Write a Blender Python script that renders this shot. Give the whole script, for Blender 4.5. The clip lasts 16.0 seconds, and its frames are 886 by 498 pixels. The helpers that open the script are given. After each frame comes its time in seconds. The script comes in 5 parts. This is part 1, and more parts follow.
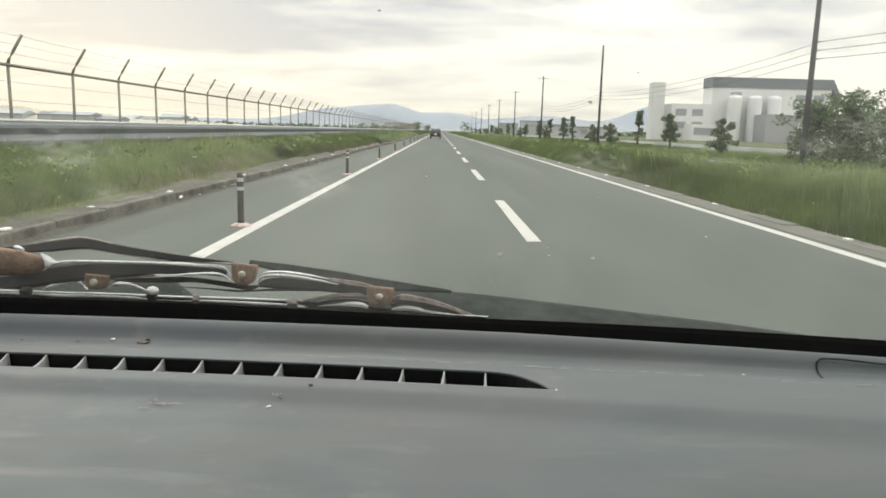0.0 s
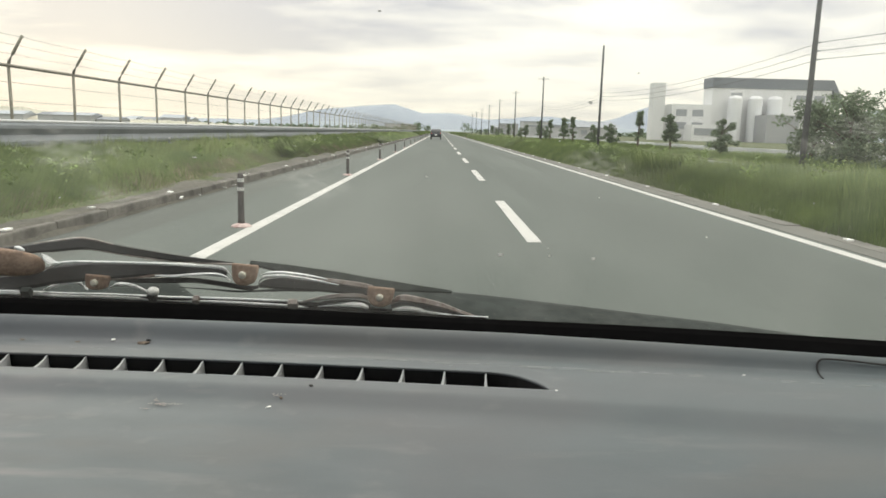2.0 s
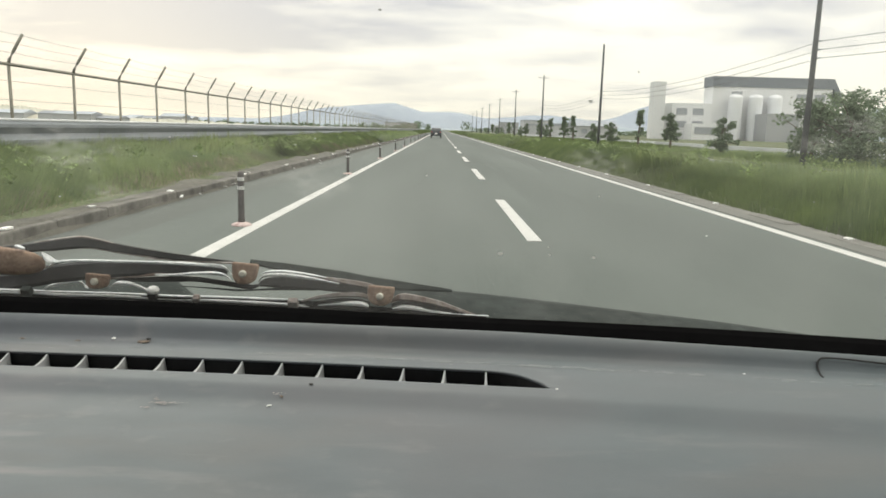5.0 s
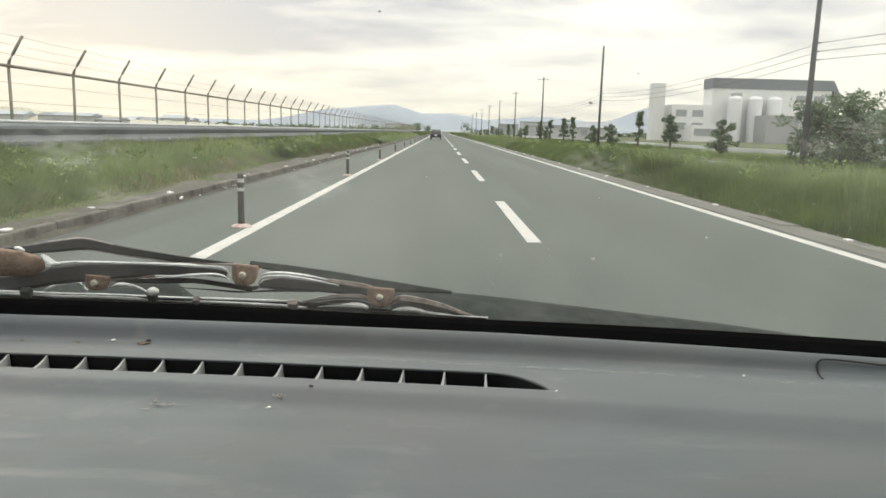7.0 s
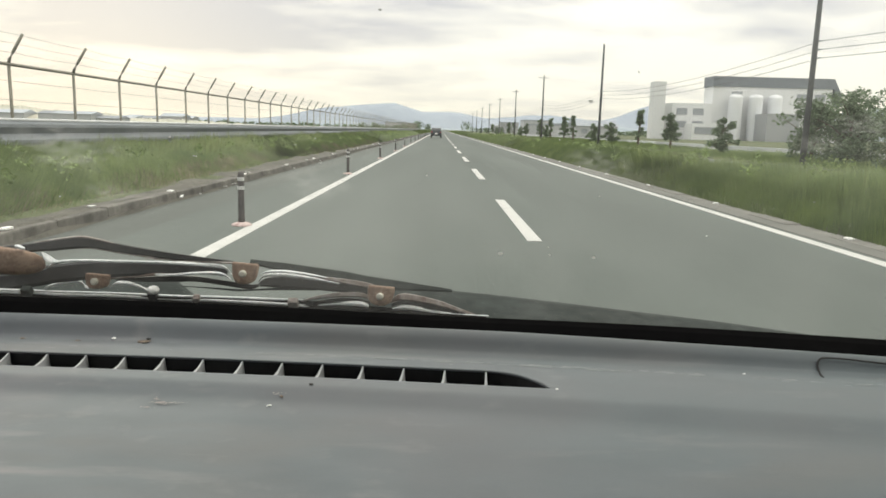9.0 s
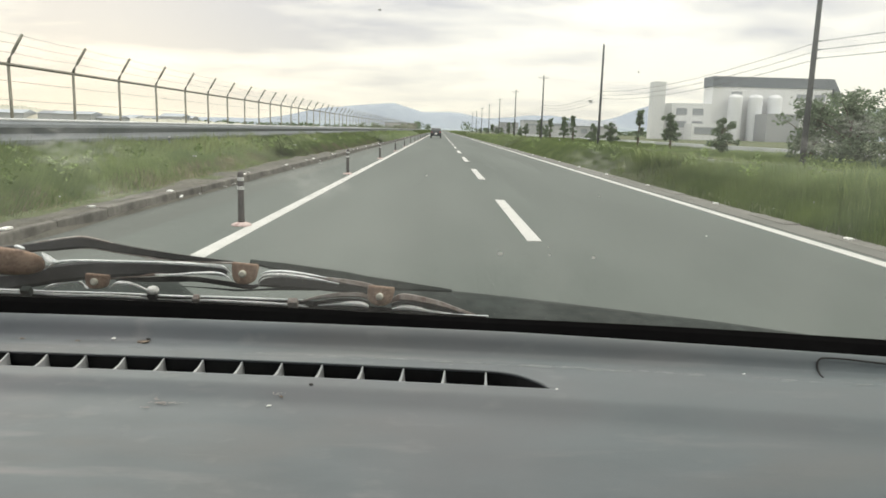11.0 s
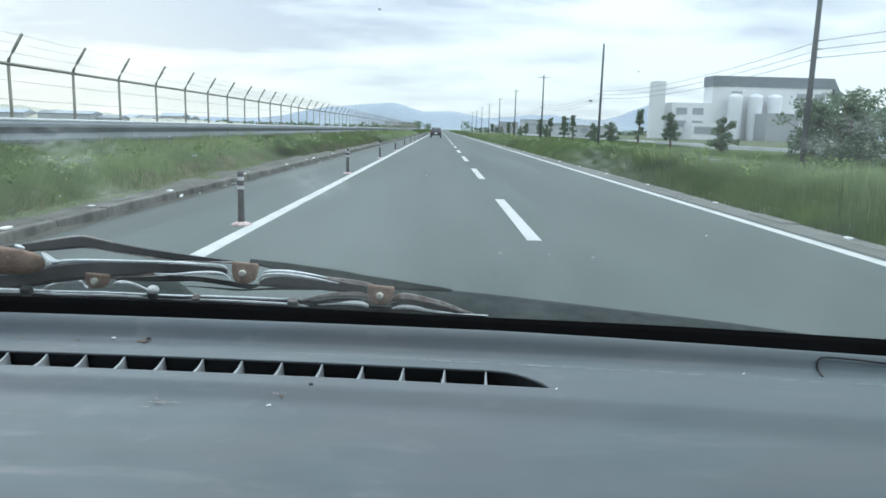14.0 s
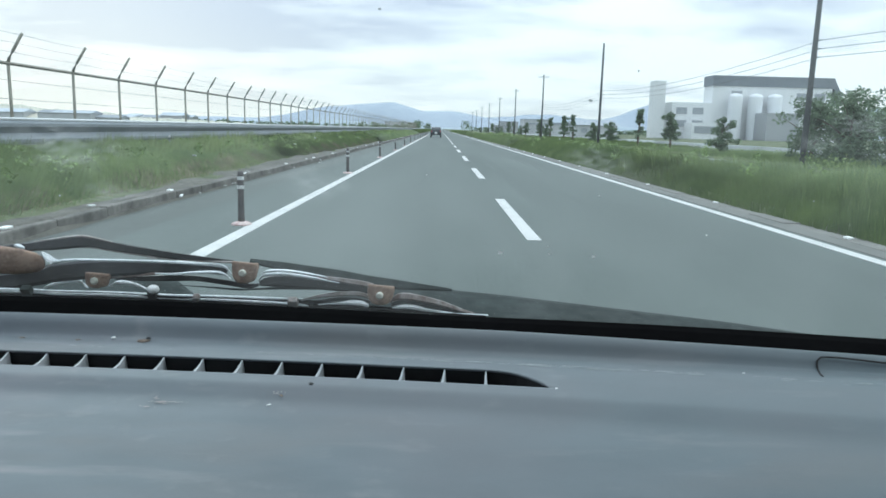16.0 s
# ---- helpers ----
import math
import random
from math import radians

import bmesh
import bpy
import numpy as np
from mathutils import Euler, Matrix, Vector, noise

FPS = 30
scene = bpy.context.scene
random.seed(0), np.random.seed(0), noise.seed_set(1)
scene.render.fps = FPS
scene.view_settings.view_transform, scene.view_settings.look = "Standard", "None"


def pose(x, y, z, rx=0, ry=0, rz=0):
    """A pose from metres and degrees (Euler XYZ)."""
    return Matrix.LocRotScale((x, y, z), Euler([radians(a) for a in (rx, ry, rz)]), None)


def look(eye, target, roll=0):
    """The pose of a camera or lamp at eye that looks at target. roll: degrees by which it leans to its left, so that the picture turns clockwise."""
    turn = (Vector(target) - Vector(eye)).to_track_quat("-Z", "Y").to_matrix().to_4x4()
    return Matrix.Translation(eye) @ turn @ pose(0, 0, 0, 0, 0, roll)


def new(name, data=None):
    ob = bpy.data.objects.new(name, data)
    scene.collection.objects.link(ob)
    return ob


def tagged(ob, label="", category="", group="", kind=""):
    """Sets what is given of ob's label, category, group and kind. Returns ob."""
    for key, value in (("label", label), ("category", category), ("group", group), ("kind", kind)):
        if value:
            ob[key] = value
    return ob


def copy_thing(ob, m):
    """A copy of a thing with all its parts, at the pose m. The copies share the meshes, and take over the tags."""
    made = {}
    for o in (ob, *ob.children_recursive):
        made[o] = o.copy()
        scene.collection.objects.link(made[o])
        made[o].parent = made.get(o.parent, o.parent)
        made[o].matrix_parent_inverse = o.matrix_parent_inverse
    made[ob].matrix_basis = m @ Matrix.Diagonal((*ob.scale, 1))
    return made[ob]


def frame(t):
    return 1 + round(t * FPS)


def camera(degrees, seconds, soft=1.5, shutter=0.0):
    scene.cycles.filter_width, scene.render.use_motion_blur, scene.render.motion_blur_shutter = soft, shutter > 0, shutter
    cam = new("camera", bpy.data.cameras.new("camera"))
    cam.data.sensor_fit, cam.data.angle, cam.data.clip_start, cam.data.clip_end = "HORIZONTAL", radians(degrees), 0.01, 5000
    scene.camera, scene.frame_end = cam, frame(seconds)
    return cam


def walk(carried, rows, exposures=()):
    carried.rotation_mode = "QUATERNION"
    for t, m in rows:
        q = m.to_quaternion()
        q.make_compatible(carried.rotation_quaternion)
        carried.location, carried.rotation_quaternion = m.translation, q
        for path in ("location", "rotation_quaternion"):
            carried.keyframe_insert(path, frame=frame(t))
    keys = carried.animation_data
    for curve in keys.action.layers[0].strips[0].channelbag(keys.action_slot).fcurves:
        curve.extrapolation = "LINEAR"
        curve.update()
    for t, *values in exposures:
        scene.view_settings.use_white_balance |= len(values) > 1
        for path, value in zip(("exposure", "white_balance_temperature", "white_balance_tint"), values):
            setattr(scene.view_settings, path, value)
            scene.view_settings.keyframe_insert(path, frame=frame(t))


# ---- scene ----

# camera inside a small van that stands in the near lane of a straight dual carriageway
cam = camera(64.5, 16.0, soft=1.65)
EYE_Z = 1.25


def seat(dyaw, dpitch, droll=0.0):
    return pose(0, 0, EYE_Z, 90 - 9.55 + dpitch, 0, -0.5 + dyaw) @ pose(0, 0, 0, 0, 0, 1.5 + droll)


walk(cam, [(0.0, seat(-0.03, -0.04)), (0.5, seat(0.0, 0.02)), (1.0, seat(-0.03, -0.04)), (1.5, seat(0.0, 0.02)),
           (2.0, seat(0.0, 0.0)), (2.5, seat(0.0, 0.02)), (3.0, seat(0.0, -0.04)), (3.5, seat(0.02, -0.03)),
           (4.0, seat(0.02, -0.1)), (6.5, seat(0.0, -0.05)), (7.0, seat(0.0, 0.03)), (7.5, seat(0.0, -0.02)),
           (8.0, seat(0.0, -0.04)), (8.5, seat(0.02, -0.1)), (9.0, seat(0.02, -0.1)), (11.5, seat(0.0, -0.09)),
           (12.0, seat(0.0, -0.11)), (12.5, seat(0.0, -0.11)), (13.0, seat(0.0, -0.1)), (13.5, seat(0.0, -0.07)),
           (14.0, seat(0.0, -0.13)), (14.5, seat(0.0, -0.11)), (15.0, seat(0.0, -0.11)), (15.5, seat(0.0, -0.12)),
           (16.0, seat(0.0, -0.16))],
     exposures=[(0.0, 0.0, 6750, -2), (9.2, 0.0, 6750, -2), (11.5, 0.0, 6650, -2), (12.3, 0.0, 5350, -8), (16.0, 0.0, 5300, -8)])

# ---- sky and light ----
SUN_EL, SUN_AZ = radians(14), radians(-28)
world = bpy.data.worlds.new("overcast_evening")
scene.world = world
world.use_nodes = True
wn, wl = world.node_tree.nodes, world.node_tree.links
wn.clear()


def wnode(kind, **kw):
    n = wn.new(kind)
    for k, v in kw.items():
        if k == "op":
            n.operation = v
        elif k == "blend":
            n.data_type = "RGBA"
            n.blend_type = v
    return n


w_out = wnode("ShaderNodeOutputWorld")
w_bg = wnode("ShaderNodeBackground")
w_sky = wnode("ShaderNodeTexSky")
w_sky.sky_type = "NISHITA"
w_sky.sun_disc = False
w_sky.sun_elevation, w_sky.sun_rotation = SUN_EL, SUN_AZ
w_sky.air_density, w_sky.dust_density = 1.0, 2.0
w_co = wnode("ShaderNodeTexCoord")
w_sep = wnode("ShaderNodeSeparateXYZ")
wl.new(w_co.outputs["Generated"], w_sep.inputs[0])


def wmath(op, a, b=None, clamp=False):
    n = wnode("ShaderNodeMath", op=op)
    n.use_clamp = clamp
    for i, v in enumerate((a, b)):
        if v is None:
            continue
        if isinstance(v, (int, float)):
            n.inputs[i].default_value = v
        else:
            wl.new(v, n.inputs[i])
    return n.outputs[0]


up = wmath("MAXIMUM", w_sep.outputs["Z"], 0.0)
lift = wmath("ADD", up, 0.16)
w_cloud_co = wnode("ShaderNodeCombineXYZ")
wl.new(wmath("MULTIPLY", wmath("DIVIDE", w_sep.outputs["X"], lift), 0.7), w_cloud_co.inputs[0])
wl.new(wmath("DIVIDE", w_sep.outputs["Y"], lift), w_cloud_co.inputs[1])
w_n1 = wnode("ShaderNodeTexNoise")
w_n1.inputs["Scale"].default_value = 1.4
w_shift = wnode("ShaderNodeVectorMath", op="ADD")
w_shift.inputs[1].default_value = (8.2, 4.9, 1.1)
w_n1.inputs["Detail"].default_value = 8
w_n1.inputs["Roughness"].default_value = 0.55
w_n1.inputs["Distortion"].default_value = 0.15
wl.new(w_cloud_co.outputs[0], w_shift.inputs[0])
wl.new(w_shift.outputs[0], w_n1.inputs["Vector"])
w_ramp = wnode("ShaderNodeValToRGB")
w_ramp.color_ramp.elements[0].position, w_ramp.color_ramp.elements[0].color = 0.37, (0.80, 0.76, 0.87, 1)
w_ramp.color_ramp.elements[1].position, w_ramp.color_ramp.elements[1].color = 0.58, (1.42, 1.31, 1.29, 1)
# thicker cloud to one side, thinner over the road ahead
side_x = wmath("ADD", w_n1.outputs["Fac"], wmath("MULTIPLY", wmath("SINE", wmath("MULTIPLY", w_sep.outputs["X"], 3.2)), 0.10))
wl.new(side_x, w_ramp.inputs[0])
# pale, slightly warm strip of brighter sky over the horizon
low = wmath("POWER", wmath("SUBTRACT", 1.0, wmath("MINIMUM", wmath("MULTIPLY", up, 5.2), 1.0)), 2.0)
w_mix1 = wnode("ShaderNodeMix", blend="MIX")
wl.new(wmath("MULTIPLY", low, 0.8), w_mix1.inputs["Factor"])
wl.new(w_ramp.outputs[0], w_mix1.inputs["A"])
w_mix1.inputs["B"].default_value = (1.25, 1.14, 1.05, 1)
# the sky overhead is brighter than the sky over the horizon
gain = wmath("ADD", 0.80, wmath("MULTIPLY", wmath("POWER", up, 1.6), 1.2))
w_gain = wnode("ShaderNodeVectorMath", op="SCALE")
wl.new(w_mix1.outputs["Result"], w_gain.inputs[0])
wl.new(gain, w_gain.inputs["Scale"])
w_skyamt = wnode("ShaderNodeVectorMath", op="SCALE")
wl.new(w_sky.outputs[0], w_skyamt.inputs[0])
w_skyamt.inputs["Scale"].default_value = 0.004
w_add = wnode("ShaderNodeVectorMath", op="ADD")
wl.new(w_gain.outputs[0], w_add.inputs[0])
wl.new(w_skyamt.outputs[0], w_add.inputs[1])
wl.new(w_add.outputs[0], w_bg.inputs["Color"])
w_bg.inputs["Strength"].default_value = 1.0
wl.new(w_bg.outputs[0], w_out.inputs["Surface"])

sun = new("sun", bpy.data.lights.new("sun", "SUN"))
sun.data.energy, sun.data.angle, sun.data.color = 0.6, radians(20), (1.0, 0.93, 0.82)
sun.matrix_world = look((0, 0, 50), (0 - math.sin(-SUN_AZ) * -10, -10 * math.cos(SUN_AZ), 50 - 10 * math.tan(radians(30))))

# ---- materials ----


def material(name, c1, c2, scale=3.0, fine=60.0, rough=0.7, metal=0.0, bump=0.2, bump_scale=None, spread=0.0, per="none",
             low=0.35, high=0.65, stretch=(1, 1, 1), spec=0.5, translucent=0.0, bump_distance=0.01):
    """Two colours mixed by a coarse and a fine noise, with a fine relief; per: object, island or none for a spread of brightness."""
    m = bpy.data.materials.new(name)
    m.use_nodes = True
    n, l = m.node_tree.nodes, m.node_tree.links
    b = n["Principled BSDF"]
    co = n.new("ShaderNodeTexCoord")
    mp = n.new("ShaderNodeMapping")
    mp.inputs["Scale"].default_value = stretch
    l.new(co.outputs["Object"], mp.inputs[0])
    a = n.new("ShaderNodeTexNoise")
    a.inputs["Scale"].default_value, a.inputs["Detail"].default_value = scale, 5
    f = n.new("ShaderNodeTexNoise")
    f.inputs["Scale"].default_value, f.inputs["Detail"].default_value = fine, 4
    for t in (a, f):
        l.new(mp.outputs[0], t.inputs["Vector"])
    ad = n.new("ShaderNodeMix")
    ad.inputs["Factor"].default_value = 0.4
    l.new(a.outputs["Fac"], ad.inputs["A"])
    l.new(f.outputs["Fac"], ad.inputs["B"])
    r = n.new("ShaderNodeValToRGB")
    r.color_ramp.elements[0].position, r.color_ramp.elements[0].color = low, (*c1, 1)
    r.color_ramp.elements[1].position, r.color_ramp.elements[1].color = high, (*c2, 1)
    l.new(ad.outputs["Result"], r.inputs[0])
    colour = r.outputs[0]
    if per != "none":
        src = n.new("ShaderNodeNewGeometry").outputs["Random Per Island"] if per == "island" else n.new("ShaderNodeObjectInfo").outputs["Random"]
        mr = n.new("ShaderNodeMapRange")
        mr.inputs["To Min"].default_value, mr.inputs["To Max"].default_value = 1 - spread, 1 + spread
        l.new(src, mr.inputs["Value"])
        sc = n.new("ShaderNodeVectorMath")
        sc.operation = "SCALE"
        l.new(colour, sc.inputs[0])
        l.new(mr.outputs[0], sc.inputs["Scale"])
        colour = sc.outputs[0]
    l.new(colour, b.inputs["Base Color"])
    b.inputs["Roughness"].default_value, b.inputs["Metallic"].default_value = rough, metal
    b.inputs["Specular IOR Level"].default_value = spec
    if bump:
        bn = n.new("ShaderNodeTexNoise")
        bn.inputs["Scale"].default_value, bn.inputs["Detail"].default_value = bump_scale or fine, 3
        l.new(mp.outputs[0], bn.inputs["Vector"])
        bp = n.new("ShaderNodeBump")
        bp.inputs["Strength"].default_value = bump
        bp.inputs["Distance"].default_value = bump_distance
        l.new(bn.outputs["Fac"], bp.inputs["Height"])
        l.new(bp.outputs[0], b.inputs["Normal"])
    if translucent:
        tr = n.new("ShaderNodeBsdfTranslucent")
        l.new(colour, tr.inputs["Color"])
        mx = n.new("ShaderNodeMixShader")
        mx.inputs[0].default_value = translucent
        l.new(b.outputs[0], mx.inputs[1])
        l.new(tr.outputs[0], mx.inputs[2])
        l.new(mx.outputs[0], n["Material Output"].inputs["Surface"])
    return m


M_ASPHALT = material("asphalt", (0.064, 0.077, 0.071), (0.100, 0.116, 0.108), 0.75, 45, 0.85, bump=0.35, bump_scale=160, stretch=(1, 0.07, 1), bump_distance=0.004)
M_SHOULDER = material("worn_asphalt", (0.105, 0.108, 0.098), (0.165, 0.165, 0.152), 0.8, 40, 0.9, bump=0.4, bump_scale=150, bump_distance=0.004)
M_PAINT = material("road_paint", (0.30, 0.31, 0.30), (0.49, 0.49, 0.475), 2.5, 35, 0.6, bump=0.15, low=0.25, high=0.5)
M_CONCRETE = material("kerb_concrete", (0.055, 0.052, 0.046), (0.15, 0.142, 0.128), 1.6, 14, 0.9, bump=0.5, per="object", spread=0.18, bump_distance=0.02)
M_KERB2 = material("pale_kerb_concrete", (0.125, 0.124, 0.112), (0.2, 0.196, 0.18), 1.6, 14, 0.9, bump=0.4, per="object", spread=0.1, bump_distance=0.015)
M_HARDSHOULDER = material("dusty_asphalt", (0.066, 0.076, 0.070), (0.108, 0.118, 0.109), 0.75, 45, 0.88, bump=0.35, bump_scale=160, stretch=(1, 0.1, 1), bump_distance=0.004)
M_DIRT = material("gutter_dirt", (0.055, 0.053, 0.044), (0.125, 0.118, 0.1), 1.8, 9, 0.95, bump=0.6, bump_distance=0.02)
M_SOIL = material("field_grass", (0.055, 0.072, 0.032), (0.11, 0.125, 0.058), 0.4, 6, 0.95, bump=0.8, bump_distance=0.08)
M_GRASS = material("grass_blades", (0.098, 0.145, 0.05), (0.205, 0.265, 0.095), 0.6, 4, 0.6, bump=0, per="island", spread=0.16, translucent=0.35)
M_DRY = material("dry_grass", (0.13, 0.125, 0.075), (0.27, 0.25, 0.16), 0.9, 5, 0.8, bump=0, per="island", spread=0.4, translucent=0.2)
# pale colour for the sky's reflection along the guard rail's top edge
M_RAILTOP = material("rail_top_highlight", (0.5, 0.51, 0.52), (0.66, 0.67, 0.68), 1.2, 20, 0.5, 0.1, bump=0.05)
M_WEED = material("seeding_grass", (0.14, 0.19, 0.07), (0.25, 0.29, 0.12), 0.6, 4, 0.7, bump=0, per="island", spread=0.3, translucent=0.3)
M_BROADLEAF = material("weed_leaves", (0.14, 0.2, 0.06), (0.27, 0.36, 0.13), 0.8, 5, 0.6, bump=0, per="island", spread=0.35, translucent=0.3)
M_LEAF = material("tree_leaves", (0.095, 0.14, 0.08), (0.185, 0.245, 0.14), 0.8, 5, 0.6, bump=0, per="island", spread=0.4, translucent=0.25)
M_BARK = material("bark", (0.06, 0.045, 0.032), (0.13, 0.1, 0.075), 4, 30, 0.9, bump=0.6)
M_GALV = material("galvanised_steel", (0.25, 0.275, 0.295), (0.37, 0.395, 0.415), 1.5, 30, 0.55, 0.3, bump=0.05, per="object", spread=0.06)
M_RAIL = material("dull_galvanised_rail", (0.15, 0.17, 0.19), (0.22, 0.24, 0.26), 1.5, 30, 0.6, 0.15, bump=0.05)
M_POST = material("fence_post_steel", (0.16, 0.15, 0.12), (0.3, 0.29, 0.24), 3, 40, 0.6, 0.4, bump=0.1, per="object", spread=0.12)
M_WIRE = material("fence_wire", (0.2, 0.2, 0.19), (0.32, 0.32, 0.3), 5, 40, 0.6, 0.4, bump=0)
M_POLE = material("utility_pole_concrete", (0.055, 0.06, 0.065), (0.105, 0.11, 0.112), 1.5, 30, 0.85, bump=0.2)
M_CABLE = material("cable_rubber", (0.09, 0.09, 0.095), (0.14, 0.14, 0.14), 3, 30, 0.7, bump=0)
M_DELIN = material("delineator_rubber", (0.035, 0.033, 0.034), (0.085, 0.075, 0.072), 6, 50, 0.6, bump=0.1)
M_BAND = material("faded_reflective_band", (0.35, 0.36, 0.36), (0.6, 0.6, 0.58), 15, 60, 0.45, bump=0.05)
M_REDBASE = material("faded_red_base", (0.36, 0.22, 0.2), (0.62, 0.54, 0.52), 18, 60, 0.7, bump=0.1)
# the hills' pale blue is distance haze put into the base colour
M_HILL = material("haze_tinted_far_hills", (0.28, 0.32, 0.38), (0.36, 0.4, 0.45), 0.004, 0.03, 1.0, bump=0)
M_HILL2 = material("haze_tinted_near_hills", (0.24, 0.29, 0.33), (0.32, 0.36, 0.39), 0.006, 0.05, 1.0, bump=0)
M_WHITEWALL = material("factory_white_cladding", (0.62, 0.63, 0.64), (0.76, 0.77, 0.77), 0.08, 1.5, 0.8, bump=0)
M_GREYWALL = material("factory_grey_cladding", (0.3, 0.32, 0.33), (0.4, 0.41, 0.42), 0.1, 1.5, 0.8, bump=0)
# parapet grey raised to carry the haze in its colour
M_ROOFBAND = material("factory_dark_parapet", (0.155, 0.175, 0.2), (0.21, 0.23, 0.255), 0.1, 1.5, 0.7, bump=0)
M_TANK = material("white_tank_paint", (0.66, 0.68, 0.7), (0.78, 0.79, 0.8), 0.15, 2, 0.5, bump=0)
# far building colours are lightened: haze painted into wall and roof
M_FARWALL = material("far_building_wall", (0.4, 0.42, 0.44), (0.55, 0.56, 0.57), 0.05, 0.5, 0.9, bump=0, per="object", spread=0.3)
M_FARROOF = material("far_building_roof", (0.28, 0.31, 0.35), (0.38, 0.4, 0.43), 0.05, 0.5, 0.9, bump=0, per="object", spread=0.3)
M_WINDOW = material("dark_window_glass", (0.02, 0.025, 0.03), (0.04, 0.045, 0.05), 0.5, 4, 0.12, bump=0)
M_PANE = material("grey_window_strip", (0.26, 0.28, 0.3), (0.36, 0.38, 0.4), 0.5, 4, 0.3, bump=0)
# scrub paler than its own tone, haze mixed into the base colour
M_SCRUB = material("hazy_scrub", (0.33, 0.33, 0.27), (0.5, 0.48, 0.4), 0.12, 0.7, 0.95, bump=0)
M_CARPAINT = material("dark_car_paint", (0.03, 0.034, 0.04), (0.05, 0.055, 0.062), 2, 20, 0.2, bump=0)
M_VANPAINT = material("van_paint", (0.45, 0.46, 0.46), (0.55, 0.56, 0.55), 1, 20, 0.35, bump=0)
M_RUBBER = material("tyre_rubber", (0.012, 0.012, 0.012), (0.03, 0.03, 0.03), 8, 60, 0.85, bump=0.2)
M_REDLAMP = material("red_lamp_plastic", (0.35, 0.02, 0.02), (0.5, 0.04, 0.03), 8, 60, 0.3, bump=0)
M_DASH = material("dusty_grey_dashboard_plastic", (0.118, 0.135, 0.150), (0.176, 0.197, 0.213), 5, 30, 0.6, bump=0.08, bump_scale=900, stretch=(0.6, 1.4, 1), bump_distance=0.001, spec=0.45)
# dried stains and wiped streaks in the dust
_n, _l = M_DASH.node_tree.nodes, M_DASH.node_tree.links
_b, _co = _n["Principled BSDF"], _n.new("ShaderNodeTexCoord")
_src = _b.inputs["Base Color"].links[0].from_socket
for _scale, _vec, _lo, _hi, _col, _amt in ((7.0, (0.5, 1.8, 1), 0.52, 0.70, (0.195, 0.172, 0.16, 1), 0.55), (16.0, (0.35, 2.2, 1), 0.58, 0.70, (0.29, 0.28, 0.275, 1), 0.6), (3.0, (0.4, 1.6, 1), 0.5, 0.75, (0.08, 0.083, 0.09, 1), 0.5), (5.5, (0.9, 1.2, 1), 0.48, 0.66, (0.165, 0.160, 0.172, 1), 0.6), (38.0, (0.8, 1.3, 1), 0.6, 0.74, (0.25, 0.25, 0.25, 1), 0.42)):
    _mp, _nz, _mr, _mx = _n.new("ShaderNodeMapping"), _n.new("ShaderNodeTexNoise"), _n.new("ShaderNodeMapRange"), _n.new("ShaderNodeMix")
    _mp.inputs["Scale"].default_value, _mp.inputs["Location"].default_value = _vec, (_scale, 2 * _scale, 0)
    _nz.inputs["Scale"].default_value, _nz.inputs["Detail"].default_value = _scale, 6
    _mr.inputs["From Min"].default_value, _mr.inputs["From Max"].default_value, _mr.inputs["To Max"].default_value = _lo, _hi, _amt
    _mx.data_type = "RGBA"
    _mx.inputs["B"].default_value = _col
    _l.new(_co.outputs["Object"], _mp.inputs[0])
    _l.new(_mp.outputs[0], _nz.inputs["Vector"])
    _l.new(_nz.outputs["Fac"], _mr.inputs["Value"])
    _l.new(_mr.outputs[0], _mx.inputs["Factor"])
    _l.new(_src, _mx.inputs["A"])
    _src = _mx.outputs["Result"]
# shade on the right put into the colour: darker and bluer along X
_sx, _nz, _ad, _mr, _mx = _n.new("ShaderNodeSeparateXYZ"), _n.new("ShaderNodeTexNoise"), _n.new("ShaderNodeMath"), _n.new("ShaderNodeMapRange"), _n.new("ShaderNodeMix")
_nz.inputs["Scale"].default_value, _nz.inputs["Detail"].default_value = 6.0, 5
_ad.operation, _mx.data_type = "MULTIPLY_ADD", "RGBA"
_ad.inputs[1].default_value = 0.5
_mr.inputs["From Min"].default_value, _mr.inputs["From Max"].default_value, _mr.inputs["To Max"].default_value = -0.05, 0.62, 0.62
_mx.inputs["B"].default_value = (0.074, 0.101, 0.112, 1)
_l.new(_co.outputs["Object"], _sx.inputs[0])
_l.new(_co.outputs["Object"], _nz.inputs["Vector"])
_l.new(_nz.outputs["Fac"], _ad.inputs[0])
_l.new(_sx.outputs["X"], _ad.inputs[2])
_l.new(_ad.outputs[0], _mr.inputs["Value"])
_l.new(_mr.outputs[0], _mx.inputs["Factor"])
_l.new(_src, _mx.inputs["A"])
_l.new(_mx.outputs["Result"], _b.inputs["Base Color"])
M_SCUFF = material("pale_scuffed_plastic", (0.19, 0.21, 0.21), (0.33, 0.35, 0.35), 30, 300, 0.7, bump=0)
M_STAIN = material("dried_stain", (0.27, 0.245, 0.235), (0.4, 0.37, 0.355), 60, 300, 0.85, bump=0)
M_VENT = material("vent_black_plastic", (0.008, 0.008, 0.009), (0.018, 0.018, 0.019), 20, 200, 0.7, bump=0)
M_VANE = material("vent_vane_plastic", (0.26, 0.275, 0.285), (0.36, 0.37, 0.38), 25, 200, 0.5, bump=0)
